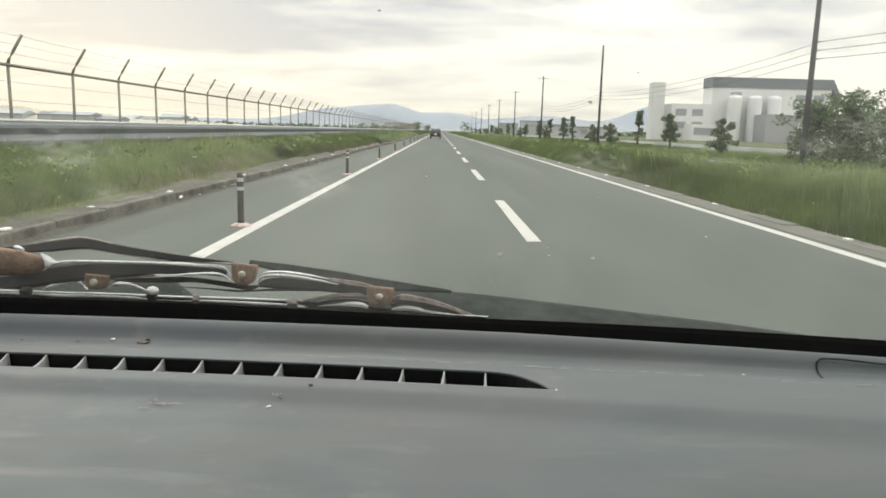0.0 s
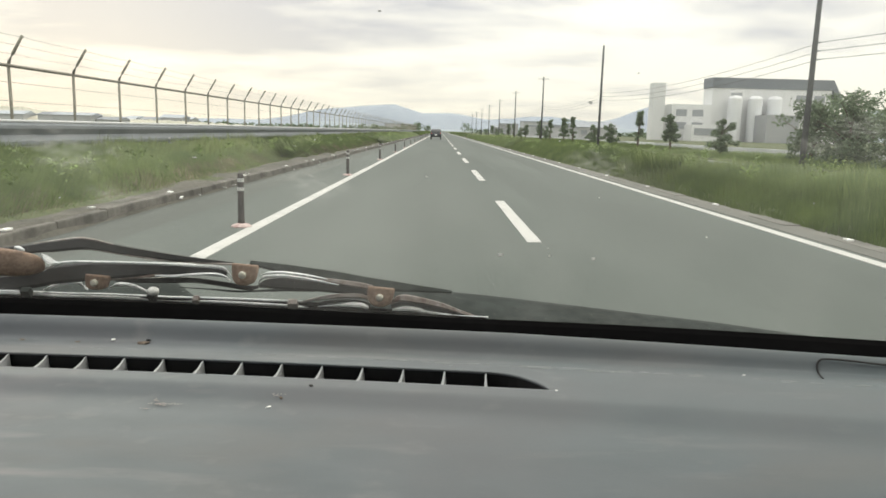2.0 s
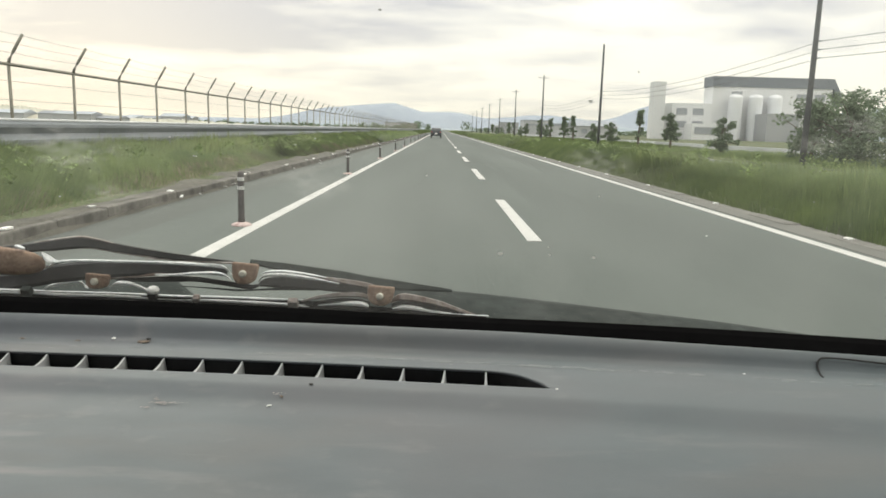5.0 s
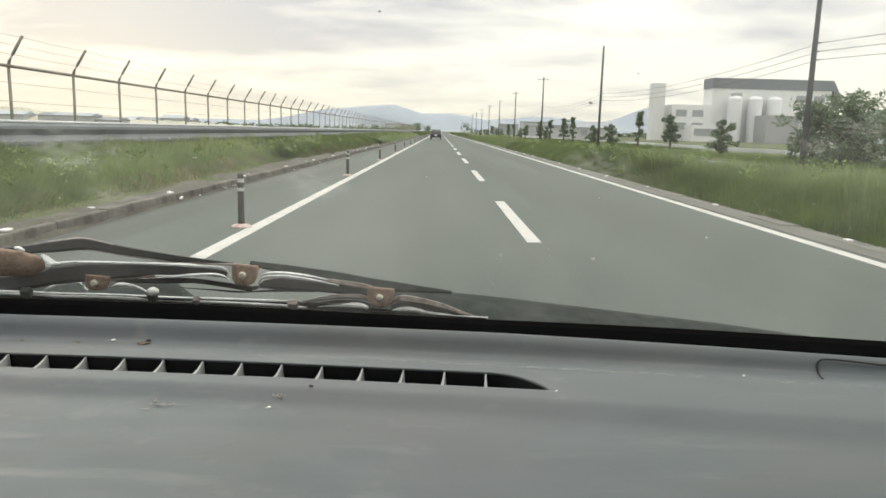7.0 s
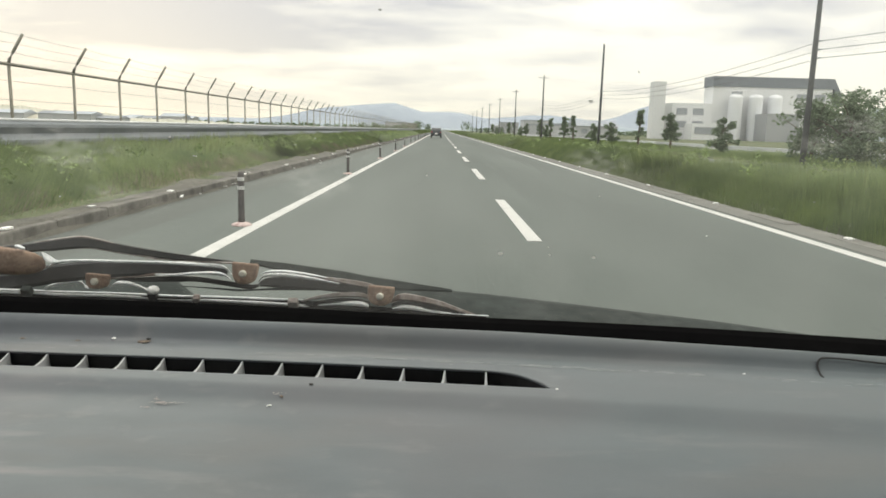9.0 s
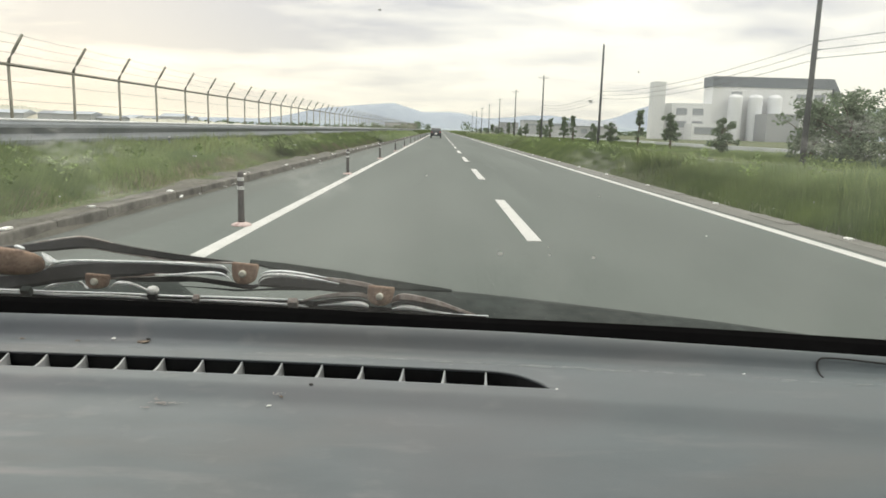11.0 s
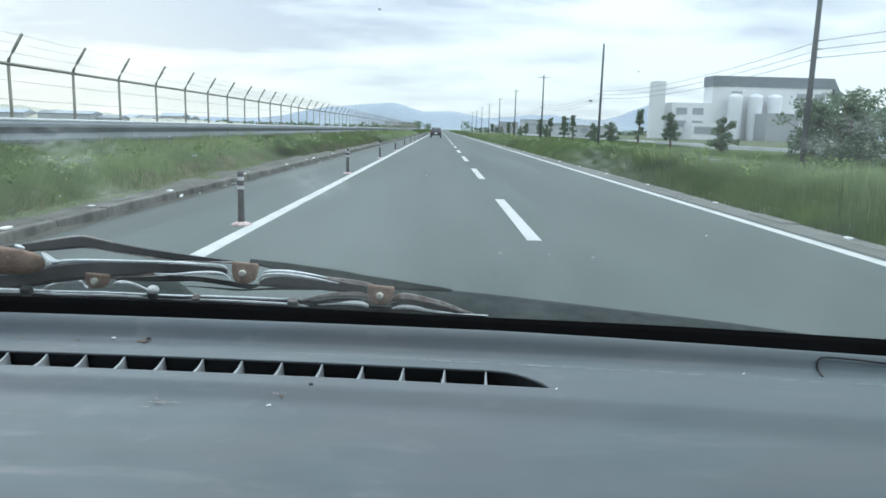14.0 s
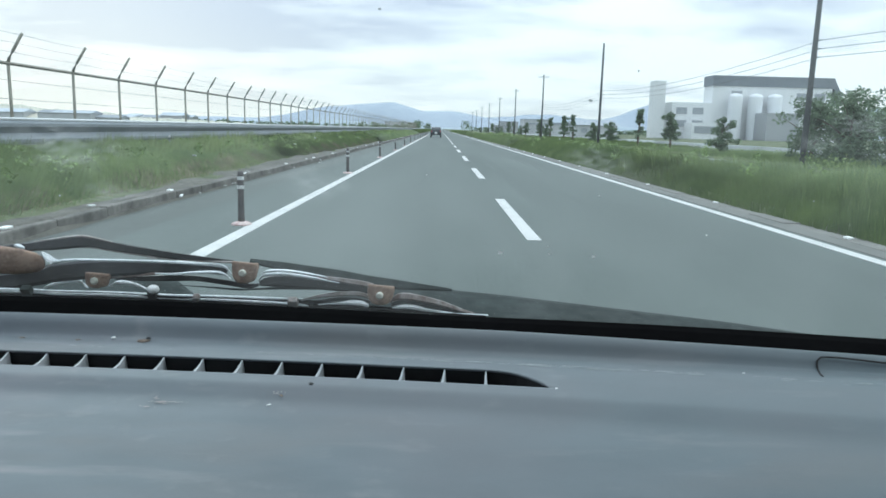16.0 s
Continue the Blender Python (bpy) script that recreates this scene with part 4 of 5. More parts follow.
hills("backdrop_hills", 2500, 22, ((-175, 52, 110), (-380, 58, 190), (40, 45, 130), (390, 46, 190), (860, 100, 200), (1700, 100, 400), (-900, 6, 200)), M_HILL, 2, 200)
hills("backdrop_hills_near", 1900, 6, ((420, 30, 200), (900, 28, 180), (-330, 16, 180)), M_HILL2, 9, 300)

# ---- the dark car further ahead in the lane ----
ahead = thing("car", "small dark hatchback car standing in the lane ahead", "car", at=(-0.55, 103.0, 0.0))
bm = bmesh.new()
outline = [(-1.85, 0.35), (-1.9, 0.75), (-1.82, 0.95), (-1.55, 1.32), (-1.2, 1.47), (0.2, 1.46), (0.8, 1.02), (1.7, 0.85), (1.85, 0.6), (1.8, 0.35)]
loops = []
for x, k in ((-0.78, 0.94), (-0.72, 1.0), (0.72, 1.0), (0.78, 0.94)):
    loops.append([bm.verts.new((x * (1.0 if z < 0.96 else 0.86), y * k, 0.9 + (z - 0.9) * k)) for y, z in outline])
for a, b in zip(loops, loops[1:]):
    for k in range(len(outline)):
        bm.faces.new((a[k], a[(k + 1) % len(outline)], b[(k + 1) % len(outline)], b[k]))
bm.faces.new(loops[0])
bm.faces.new(loops[-1][::-1])
part("body", bm, M_CARPAINT, ahead)
bm = bmesh.new()
box(bm, (0, -1.75, 1.14), (1.12, 0.03, 0.32), 0.01, Matrix.Rotation(radians(-36), 4, "X"))
part("rear_window", bm, M_WINDOW, ahead)
for x in (-0.62, 0.62):
    bm = bmesh.new()
    box(bm, (x, -1.86, 0.88), (0.12, 0.06, 0.14), 0.02)
    part("tail_lamp", bm, M_REDLAMP, ahead, "red tail lamp")
bm = bmesh.new()
box(bm, (0, -1.9, 0.66), (0.34, 0.03, 0.17), 0.005)
part("number_plate", bm, M_WHITEBIT, ahead, "blank white number plate")
for x in (-0.68, 0.68):
    for y in (-1.2, 1.2):
        bm = bmesh.new()
        tube(bm, [(x - 0.09, y, 0.29), (x - 0.07, y, 0.29), (x + 0.07, y, 0.29), (x + 0.09, y, 0.29)], [0.25, 0.29, 0.29, 0.25], 20)
        w = part("wheel", bm, M_RUBBER, ahead)
        bm = bmesh.new()
        tube(bm, [(x - 0.095, y, 0.29), (x + 0.095, y, 0.29)], 0.17, 14)
        part("rim", bm, M_GALV, w)

# ---- the stretch of road behind the van: sign gantry, walled fence, bend with the embankment ----
verge("grass_bank_rear", M_GRASS, 40000, -6.72, -4.3, -92, 3, 0.26, 0.5, 0.03, "tall green grass on the bank beside the shoulder", 43)
verge("grass_median_rear", M_GRASS, 40000, 5.36, 8.7, -90, 3, 0.15, 0.4, 0.03, "green grass on the median", 47)


def hedge(name, n, o0, o1, y0, y1, h, label, seed):
    """A dense low hedge of grass and shoots that follows the bend."""
    g = np.random.default_rng(seed)
    o, y = g.uniform(o0, o1, n), g.uniform(y0, y1, n)
    pts = np.array([along(a, b)[:2] for a, b in zip(o, y)])
    z = np.interp(o, [p[0] for p in SECTION], [p[1] for p in SECTION]) - 0.05
    return grass(name, M_GRASS, np.column_stack([pts, z]), h * g.uniform(0.6, 1.05, n), 0.05 * g.uniform(0.6, 1.4, n), label, seed=seed)


hedge("hedge_left", 26000, -6.2, -4.6, -262, -168, 0.75, "long low green hedge between kerb and embankment", 51)
hedge("hedge_right", 30000, 5.4, 7.8, -270, -140, 0.7, "long low green hedge on the median of the bend", 53)
hedge("wild_verge", 14000, -7.5, -4.5, -168, -140, 0.45, "wild grass and weeds beside the bend", 55)

# sign gantry, seen from its back
gantry = thing("sign_gantry", "grey steel road sign gantry with two blank sign backs", "sign gantry", at=(15.9, -51.0, 0.08))
bm = bmesh.new()
tube(bm, [(0, 0, -0.1), (0, 0, 3), (0, 0, 8.1)], [0.17, 0.16, 0.13], 16)
part("post", bm, M_GALV, gantry, smooth=True)
for z in (6.35, 7.65):
    bm = bmesh.new()
    tube(bm, [(0, 0, z), (-7.4, 0, z)], 0.07, 10)
    part("arm", bm, M_GALV, gantry)
bm = bmesh.new()
tube(bm, [(-0.9, 0, 6.35), (-0.9, 0, 7.65)], 0.045, 8)
part("strut", bm, M_GALV, gantry)
for z in (6.4, 7.5):
    bm = bmesh.new()
    box(bm, (-5.8, 0.12, z), (3.3, 0.06, 0.95), 0.01)
    plate = part("sign_plate", bm, M_FARWALL, gantry, "plain grey back of a road sign")
    for dz in (-0.25, 0.25):
        bm = bmesh.new()
        box(bm, (-5.8, 0.06, z + dz), (3.1, 0.05, 0.07), 0.005)
        part("stiffener", bm, M_GALV, plate)

# concrete wall with a wire fence on top
M_OLDWALL = material("stained_concrete_wall", (0.16, 0.155, 0.14), (0.32, 0.31, 0.29), 0.8, 8, 0.9, bump=0.4, bump_distance=0.02)
M_BROWNPOST = material("brown_fence_post", (0.075, 0.065, 0.05), (0.14, 0.12, 0.095), 3, 30, 0.7, bump=0.1)
walled = thing("walled_fence", "stained concrete wall with a brown wire fence on top", "fence")
bm = bmesh.new()
box(bm, (0, 0, 0.4), (0.3, 2.98, 0.85), 0.02)
WALL_ME = to_mesh("wall_block", bm, M_OLDWALL)
bm = bmesh.new()
box(bm, (-0.2, 0, 1.15), (0.1, 0.1, 1.7), 0.01)
WPOST_ME = to_mesh("fence_post", bm, M_BROWNPOST)
bm = bmesh.new()
tube(bm, [(-0.2, -1.5, 1.98), (-0.2, 1.5, 1.98)], 0.03, 8)
WRAIL_ME = to_mesh("top_rail", bm, M_BROWNPOST)
bm = bmesh.new()
for k in range(12):
    tube(bm, [(-0.2, -1.5, 0.9 + 0.088 * k), (-0.2, 1.5, 0.9 + 0.088 * k)], 0.004, 4)
for k in range(15):
    tube(bm, [(-0.2, -1.4 + 0.2 * k, 0.86), (-0.2, -1.4 + 0.2 * k, 1.97)], 0.003, 4)
WMESH_ME = to_mesh("wire_panel", bm, M_WIRE)
for i in range(13):
    m = on_road(-5.35, -101.5 - 3 * i)
    for nm, me in (("wall_block", WALL_ME), ("fence_post", WPOST_ME), ("top_rail", WRAIL_ME), ("wire_panel", WMESH_ME)):
        piece(nm, me, walled, m)

# black flexible posts in the gap of the median
for i in range(4):
    copy_thing(first, on_road(6.6, -98 - 3.2 * i, 0.02))

# blockhouse of bare concrete with a sloping side and two openings
block = thing("blockhouse", "bare grey concrete blockhouse with two openings and a sloping side", "building")
block.matrix_basis = on_road(-13.5, -151, 0.3, 12)
bm = bmesh.new()
prof = [(-3.2, 0), (5.2, 0), (2.4, 3.7), (-3.2, 3.7)]
a = [bm.verts.new((x, -2.3, z)) for x, z in prof]
b = [bm.verts.new((x, 2.3, z)) for x, z in prof]
bm.faces.new(a)
bm.faces.new(b[::-1])
for k in range(4):
    bm.faces.new((a[k], b[k], b[(k + 1) % 4], a[(k + 1) % 4]))
part("wall", bm, M_OLDWALL, block)
for x in (-1.5, 1.0):
    bm = bmesh.new()
    box(bm, (x, -2.31, 2.1), (0.9, 0.06, 0.8), 0.01)
    part("opening", bm, M_WINDOW, block, "dark square opening")
low = thing("wire_fence", "low dark wire fence in front of the blockhouse", "fence")
bm = bmesh.new()
tube(bm, [(0, 0, 0), (0, 0, 1.9)], 0.03, 8)
LPOST_ME = to_mesh("post", bm, M_BROWNPOST)
bm = bmesh.new()
for z in (0.3, 0.7, 1.1, 1.5, 1.88):
    tube(bm, [(0, -1.5, z), (0, 1.5, z)], 0.008, 5)
LRAIL_ME = to_mesh("wire", bm, M_BROWNPOST)
for i in range(14):
    piece("post", LPOST_ME, low, on_road(-8.4, -165 + 3 * i, 0.42))
    piece("wire", LRAIL_ME, low, on_road(-8.4, -163.5 + 3 * i, 0.42))

# embankment with dark soil, railing and stair rail
M_BANK = material("dark_bare_soil", (0.05, 0.045, 0.036), (0.11, 0.1, 0.08), 0.7, 6, 0.95, bump=0.8, bump_distance=0.05)
bm = bmesh.new()
rows = []
for i in range(60):
    y = -290 + i * 2.0
    f = max(0.0, min(1.0, (-172 - y) / 12.0))
    row = []
    for o, z in ((-6.4, 0.15), (-7.2, 0.9), (-8.2, 1.9), (-8.9, 2.35), (-10, 2.45), (-30, 2.5), (-45, 0.3)):
        x, yy, _ = along(o, y)
        row.append(bm.verts.new((x, yy, 0.1 + (z - 0.1) * f + 0.12 * noise.noise((o, y * 0.4, 7)))))
    rows.append(row)
for a, b in zip(rows, rows[1:]):
    for k in range(6):
        bm.faces.new((a[k], a[k + 1], b[k + 1], b[k]))
solid("embankment", bm, M_BANK, "steep dark soil embankment beside the bend", "embankment", kind="structure", smooth=True)
railing = thing("railing", "dark steel railing with four bars on the embankment", "railing")
bm = bmesh.new()
tube(bm, [(0, 0, -0.1), (0, 0, 1.25)], 0.04, 8)
RPOST_ME = to_mesh("post", bm, M_BROWNPOST)
bm = bmesh.new()
tube(bm, [(0, -1.0, 0), (0, 1.0, 0)], 0.022, 6)
RBAR_ME = to_mesh("bar", bm, M_BROWNPOST)
for i in range(45):
    y = -276 + 2 * i
    piece("post", RPOST_ME, railing, on_road(-9.2, y, 2.4))
    for z in (0.3, 0.6, 0.9, 1.2):
        piece("bar", RBAR_ME, railing, on_road(-9.2, y + 1.0, 2.4 + z))

# white gabled house, leaning pine and poles on the embankment
house = thing("house", "small white gabled house on the embankment", "house")
house.matrix_basis = on_road(-17, -202, 2.45, 20)
bm = bmesh.new()
v = [bm.verts.new(p) for y in (-3.5, 3.5) for p in ((-4, y, 0), (4, y, 0), (4, y, 3.2), (0, y, 4.8), (-4, y, 3.2))]
bm.faces.new(v[:5])
bm.faces.new(v[5:][::-1])
for k in range(5):
    bm.faces.new((v[k], v[(k + 1) % 5], v[5 + (k + 1) % 5], v[5 + k]))
part("wall", bm, M_WHITEWALL, house)
for sx in (-1, 1):
    bm = bmesh.new()
    box(bm, (sx * 2.15, 0, 4.08), (4.85, 7.8, 0.12), 0.01, Matrix.Rotation(radians(21.8 * sx), 4, "Y"))
    part("roof", bm, M_WHITEWALL, house)
pine = tree("tree", "leaning pine tree with a dark crown on the embankment", 7.5, 2.4, 61, leaf=0.12, clumps=34, per_clump=90, trunk_share=0.62, group="trees on the bank")
pine.matrix_basis = on_road(-9.6, -190, 2.3) @ pose(0, 0, 0, 0, 16, 0)
for o, y in ((-11.0, -196), (-10.0, -187.5)):
    utility_pole(along(o, y)[:2] + (2.35,), True)
for i, (k, o, y) in enumerate(((0, 17.5, -205), (3, 18.2, -198), (1, 19.0, -190), (2, 18.0, -160), (2, 17.6, -120), (0, 17.6, -84), (2, 17.2, -70), (0, 17.0, -40), (3, 17.3, -24))):
    copy_thing(kinds[k], on_road(o, y, 0.12, 50 * i))
for i in range(7):
    copy_thing(big[i % 2], on_road(19.0 + (i % 3), -48 + 9 * i, 0.14, 80 * i))
board = thing("warning_board", "small orange warning board beside the opposite carriageway", "sign")
board.matrix_basis = on_road(8.2, -150, 0.1)
bm = bmesh.new()
tube(bm, [(0, 0, -0.1), (0, 0, 0.7)], 0.03, 8)
part("post", bm, M_GALV, board)
bm = bmesh.new()
box(bm, (0, -0.04, 0.95), (0.6, 0.03, 0.6), 0.01)
part("board", bm, material("orange_sign_paint", (0.6, 0.18, 0.03), (0.75, 0.25, 0.05), 4, 40, 0.5, bump=0), board, "faded orange board")

# ---- the van in which the camera sits: dashboard ----
DASH_ROWS_A = ((0.625, 1.040), (0.575, 1.060), (0.562, 1.078), (0.557, 1.0865), (0.552, 1.0905), (0.546, 1.0868), (0.5415, 1.0795), (0.5383, 1.0758), (0.533, 1.0744), (0.522, 1.0755), (0.5112, 1.0774), (0.500, 1.0785), (0.489, 1.0785))
DASH_ROWS_B = ((0.460, 1.0785), (0.450, 1.0783), (0.444, 1.0775), (0.437, 1.0745), (0.430, 1.0715), (0.422, 1.0700), (0.408, 1.0690), (0.387, 1.0672), (0.350, 1.0642), (0.300, 1.0595), (0.220, 1.040), (0.160, 0.950), (0.130, 0.780))
VENT_END, VENT_TAPER = 0.079, 0.052


def skew(y0):
    """How far the lines of the dashboard run askew at that depth."""
    return float(np.interp(y0, (0.2, 0.34, 0.39, 0.43, 0.45, 0.46, 0.62), (0.10, 0.13, 0.15, 0.11, 0.08, 0.070, 0.078)))


def dash_point(x, y0, z):
    k = skew(y0) if x > 0 else 0.072
    return Vector((x, y0 - k * x - 0.07 * x * x, z))


def pchip_rows(rows, n):
    pts = smooth_line([(r[0], r[1], 0) for r in rows], n)
    return [(p.x, p.y) for p in pts]


rows_a, rows_b = pchip_rows(DASH_ROWS_A, 4), pchip_rows(DASH_ROWS_B, 4)
A_LAST = len(rows_a) - 1


def slot_back(x):
    """Depth of the far edge of the vent slot, which curves in to a point at its end."""
    if x < VENT_TAPER - 0.02:
        return 0.489
    if x < VENT_END:
        f = (x - VENT_TAPER + 0.02) / (VENT_END - VENT_TAPER + 0.02)
        return 0.489 - 0.028 * f ** 3.0
    return 0.461 + 0.028 * min(1.0, (x - VENT_END) / 0.06)


dashboard = thing("dashboard", "dusty dark grey plastic car dashboard with a long defroster vent", "dashboard", at=(0, 0, 0))
bm = bmesh.new()
cols = sorted(set([round(-0.72 + 0.012 * i, 4) for i in range(123)] + [VENT_END, 0.03, 0.036, 0.042, 0.048, 0.054, 0.06, 0.066, 0.072, 0.076]))
gridv = []
for x in cols:
    col = []
    for j, (y0, z) in enumerate(rows_a):
        yy = y0
        z -= 0.0045 * min(1.0, max(0.0, (x - 0.06) / 0.32)) * float(np.interp(y0, (0.538, 0.546), (0, 1)))
        if y0 < 0.512:
            yy = slot_back(x) if j == A_LAST else 0.489 + (y0 - 0.489) + (slot_back(x) - 0.489) * (1 - (y0 - 0.489) / 0.023)
        col.append(bm.verts.new(dash_point(x, yy, z)))
    for y0, z in rows_b:
        col.append(bm.verts.new(dash_point(x, y0, z)))
    gridv.append(col)
for i in range(len(cols) - 1):
    for j in range(len(gridv[0]) - 1):
        if j == A_LAST and cols[i + 1] <= VENT_END + 1e-6:
            continue
        bm.faces.new((gridv[i][j], gridv[i + 1][j], gridv[i + 1][j + 1], gridv[i][j + 1]))
# rounded inner walls of the slot
for j, dy in ((A_LAST, 0.002), (A_LAST + 1, -0.002)):
    low_row = []
    for i, x in enumerate(cols):
        if x <= VENT_END + 1e-6:
            p = gridv[i][j].co
            low_row.append((i, bm.verts.new((p.x, p.y + dy * 0.5, p.z - 0.0016))))
    for (i, a), (k, b) in zip(low_row, low_row[1:]):
        bm.faces.new((gridv[i][j], gridv[k][j], b, a))
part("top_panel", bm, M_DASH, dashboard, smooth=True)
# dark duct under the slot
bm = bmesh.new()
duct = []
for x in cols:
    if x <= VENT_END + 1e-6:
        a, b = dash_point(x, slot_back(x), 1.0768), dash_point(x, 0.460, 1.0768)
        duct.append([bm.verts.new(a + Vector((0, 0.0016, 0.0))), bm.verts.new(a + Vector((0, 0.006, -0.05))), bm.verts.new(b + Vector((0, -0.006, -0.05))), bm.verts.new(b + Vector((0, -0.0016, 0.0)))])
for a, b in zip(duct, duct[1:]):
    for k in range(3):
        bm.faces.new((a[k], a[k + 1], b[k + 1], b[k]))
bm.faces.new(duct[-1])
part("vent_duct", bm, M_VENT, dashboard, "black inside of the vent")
# thin vanes across the slot
for i in range(22):
    x = 0.035 - 0.0288 * i
    fan_far, fan_near = float(np.interp(x, (-0.25, -0.13, 0.03), (-0.0024, -0.0022, 0.0014))), float(np.interp(x, (-0.25, -0.1, 0.0, 0.03), (-0.0048, -0.0046, -0.0016, 0.0006)))
    a, b = dash_point(x * 1.018 + 0.0006 + fan_far, slot_back(x) + 0.001, 1.0782), dash_point(x + fan_near, 0.4585, 1.0775)
    d = (b - a).normalized()
    s = Vector((-d.y, d.x, 0)).normalized() * 0.0011
    bm = bmesh.new()
    rings = []
    for k in range(6):
        f = k / 5
        p = a.lerp(b, f) - Vector((0, 0, 0.0028 * math.sin(math.pi * f) + 0.0004))
        low_z = Vector((0, 0, -0.012))
        edge, flank = s * (0.45 + 0.75 * f), Vector((0.001 + 0.0042 * f, 0, 0))
        rings.append([bm.verts.new(q) for q in (p + edge, p - edge, p - edge + low_z, p + edge + flank + low_z)])
    for u, w in zip(rings, rings[1:]):
        for k in range(4):
            bm.faces.new((u[k], u[(k + 1) % 4], w[(k + 1) % 4], w[k]))
    bm.faces.new(rings[0][::-1])
    bm.faces.new(rings[-1])
    part("vent_vane", bm, M_VANE, dashboard)


def dash_height(x, y):
    y0 = y
    for _ in range(6):
        y0 = y + (skew(y0) if x > 0 else 0.072) * x + 0.07 * x * x
    allr = sorted(rows_a + rows_b)
    return float(np.interp(y0, [r[0] for r in allr], [r[1] for r in allr]))


# seam of a lid in the panel
bm = bmesh.new()
seam = [(0.2905, 0.4995), (0.2926, 0.5085), (0.2932, 0.5141), (0.2955, 0.5158), (0.2999, 0.516), (0.3162, 0.514), (0.3433, 0.5099), (0.372, 0.5062)]
tube(bm, [(p.x, p.y, dash_height(p.x, p.y) + 0.0001) for p in smooth_line([(x, y, 0) for x, y in seam], 6)], 0.0008, 6)
part("lid_seam", bm, M_VENT, dashboard, "thin black seam of a lid")
# pale scuff marks along the ridge behind the vent
g = random.Random(15)
bm = bmesh.new()
for i in range(120):
    x = g.gauss(0.06, 0.09) if i < 85 else g.uniform(-0.35, 0.36)
    p = dash_point(x, 0.5070 - abs(g.gauss(0, 0.0022)), 1.0788)
    w, d = g.uniform(0.0006, 0.0075), g.uniform(0.0001, 0.00028)
    v = [bm.verts.new(p + Vector(q)) for q in ((-w, -d + 0.07 * w, 0), (w, -d - 0.07 * w, 0), (w * 0.8, d - 0.07 * w, 0.0002), (-w * 0.7, d + 0.07 * w, 0.0002))]
    bm.faces.new(v)
tagged(part("scuff", bm, M_SCUFF, dashboard, "pale scuffed line on the plastic ridge"), kind="stuff")
# dried stains: many flat flecks gathered in a few spots
bm = bmesh.new()
for cx, cy, n, sx, sy in ((-0.1735, 0.4328, 46, 0.0055, 0.0007), (-0.1809, 0.4375, 9, 0.0012, 0.0014), (-0.182, 0.4261, 10, 0.0025, 0.0005), (-0.1036, 0.4426, 10, 0.0022, 0.0006), (-0.3337, 0.5495, 8, 0.006, 0.0006)):
    for i in range(n):
        x, y = g.gauss(cx, sx), g.gauss(cy, sy)
        z = dash_height(x, y) + 0.0004
        r = g.uniform(0.0002, 0.0007)
        k = g.uniform(0, math.pi)
        pts = [(x + r * g.uniform(0.5, 1.3) * 1.8 * math.cos(k + a), y + r * g.uniform(0.5, 1.2) * math.sin(k + a)) for a in (0, 1.2, 2.4, 3.8, 5.1)]
        bm.faces.new([bm.verts.new((px, py, dash_height(px, py) + 0.0009)) for px, py in pts])
tagged(part("dried_stains", bm, M_STAIN, dashboard, "dried pale brown stains in the dust"), kind="stuff")
# front face under the panel down to the footwell
bm = bmesh.new()
box(bm, (0.02, 0.34, 0.66), (1.36, 0.4, 0.6), 0.04)
part("lower_panel", bm, M_CABIN, dashboard)

# crumbs and dry leaf bits lying on it
g = random.Random(6)


def crumb(x, y, size, mat, label, flat=0.35, turn=0):
    b = bmesh.new()
    bmesh.ops.create_icosphere(b, subdivisions=1, radius=size)
    for v in b.verts:
        v.co *= g.uniform(0.6, 1.3)
        v.co.z *= flat
        v.co.x *= 1.6
    ob = solid("crumb", b, mat, label, "crumb", "crumbs on the dashboard")
    ob.matrix_basis = pose(x, y, dash_height(x, y) + size * flat * 0.5, 0, 0, turn or g.uniform(-60, 60))


crumb(-0.2611, 0.552, 0.0019, M_WHITEBIT, "tiny white crumb on the dashboard", turn=62)
crumb(-0.235, 0.5473, 0.0033, M_CRUMB, "small pale brown leaf crumb on the dashboard", turn=12)
crumb(-0.2325, 0.5515, 0.0019, M_VENT, "tiny dark crumb on the dashboard")
crumb(-0.0829, 0.4525, 0.0016, M_VENT, "tiny dark crumb on the dashboard")
crumb(-0.1067, 0.4323, 0.0013, M_WHITEBIT, "tiny white crumb on the dashboard")
crumb(-0.3337, 0.55, 0.0018, M_CRUMB, "small brown leaf crumb on the dashboard")
crumb(-0.2879, 0.5477, 0.0014, M_CRUMB, "small brown leaf crumb on the dashboard")
crumb(0.0834, 0.453, 0.0010, M_WHITEBIT, "tiny white crumb on the dashboard")
crumb(0.2318, 0.5014, 0.0010, M_WHITEBIT, "tiny white crumb on the dashboard")
crumb(-0.1003, 0.4413, 0.0013, M_CRUMB, "small brown leaf crumb on the dashboard")

# ---- body of the van round the camera ----
van = thing("van", "small van with rounded windscreen opening and grey cabin trim", "van", at=(0, 0, 0))


def glass_y(x, z, lift=0.0):
    return 0.63 + lift - 0.06 * x - 0.05 * x * x - 0.62 * (z - 1.06)


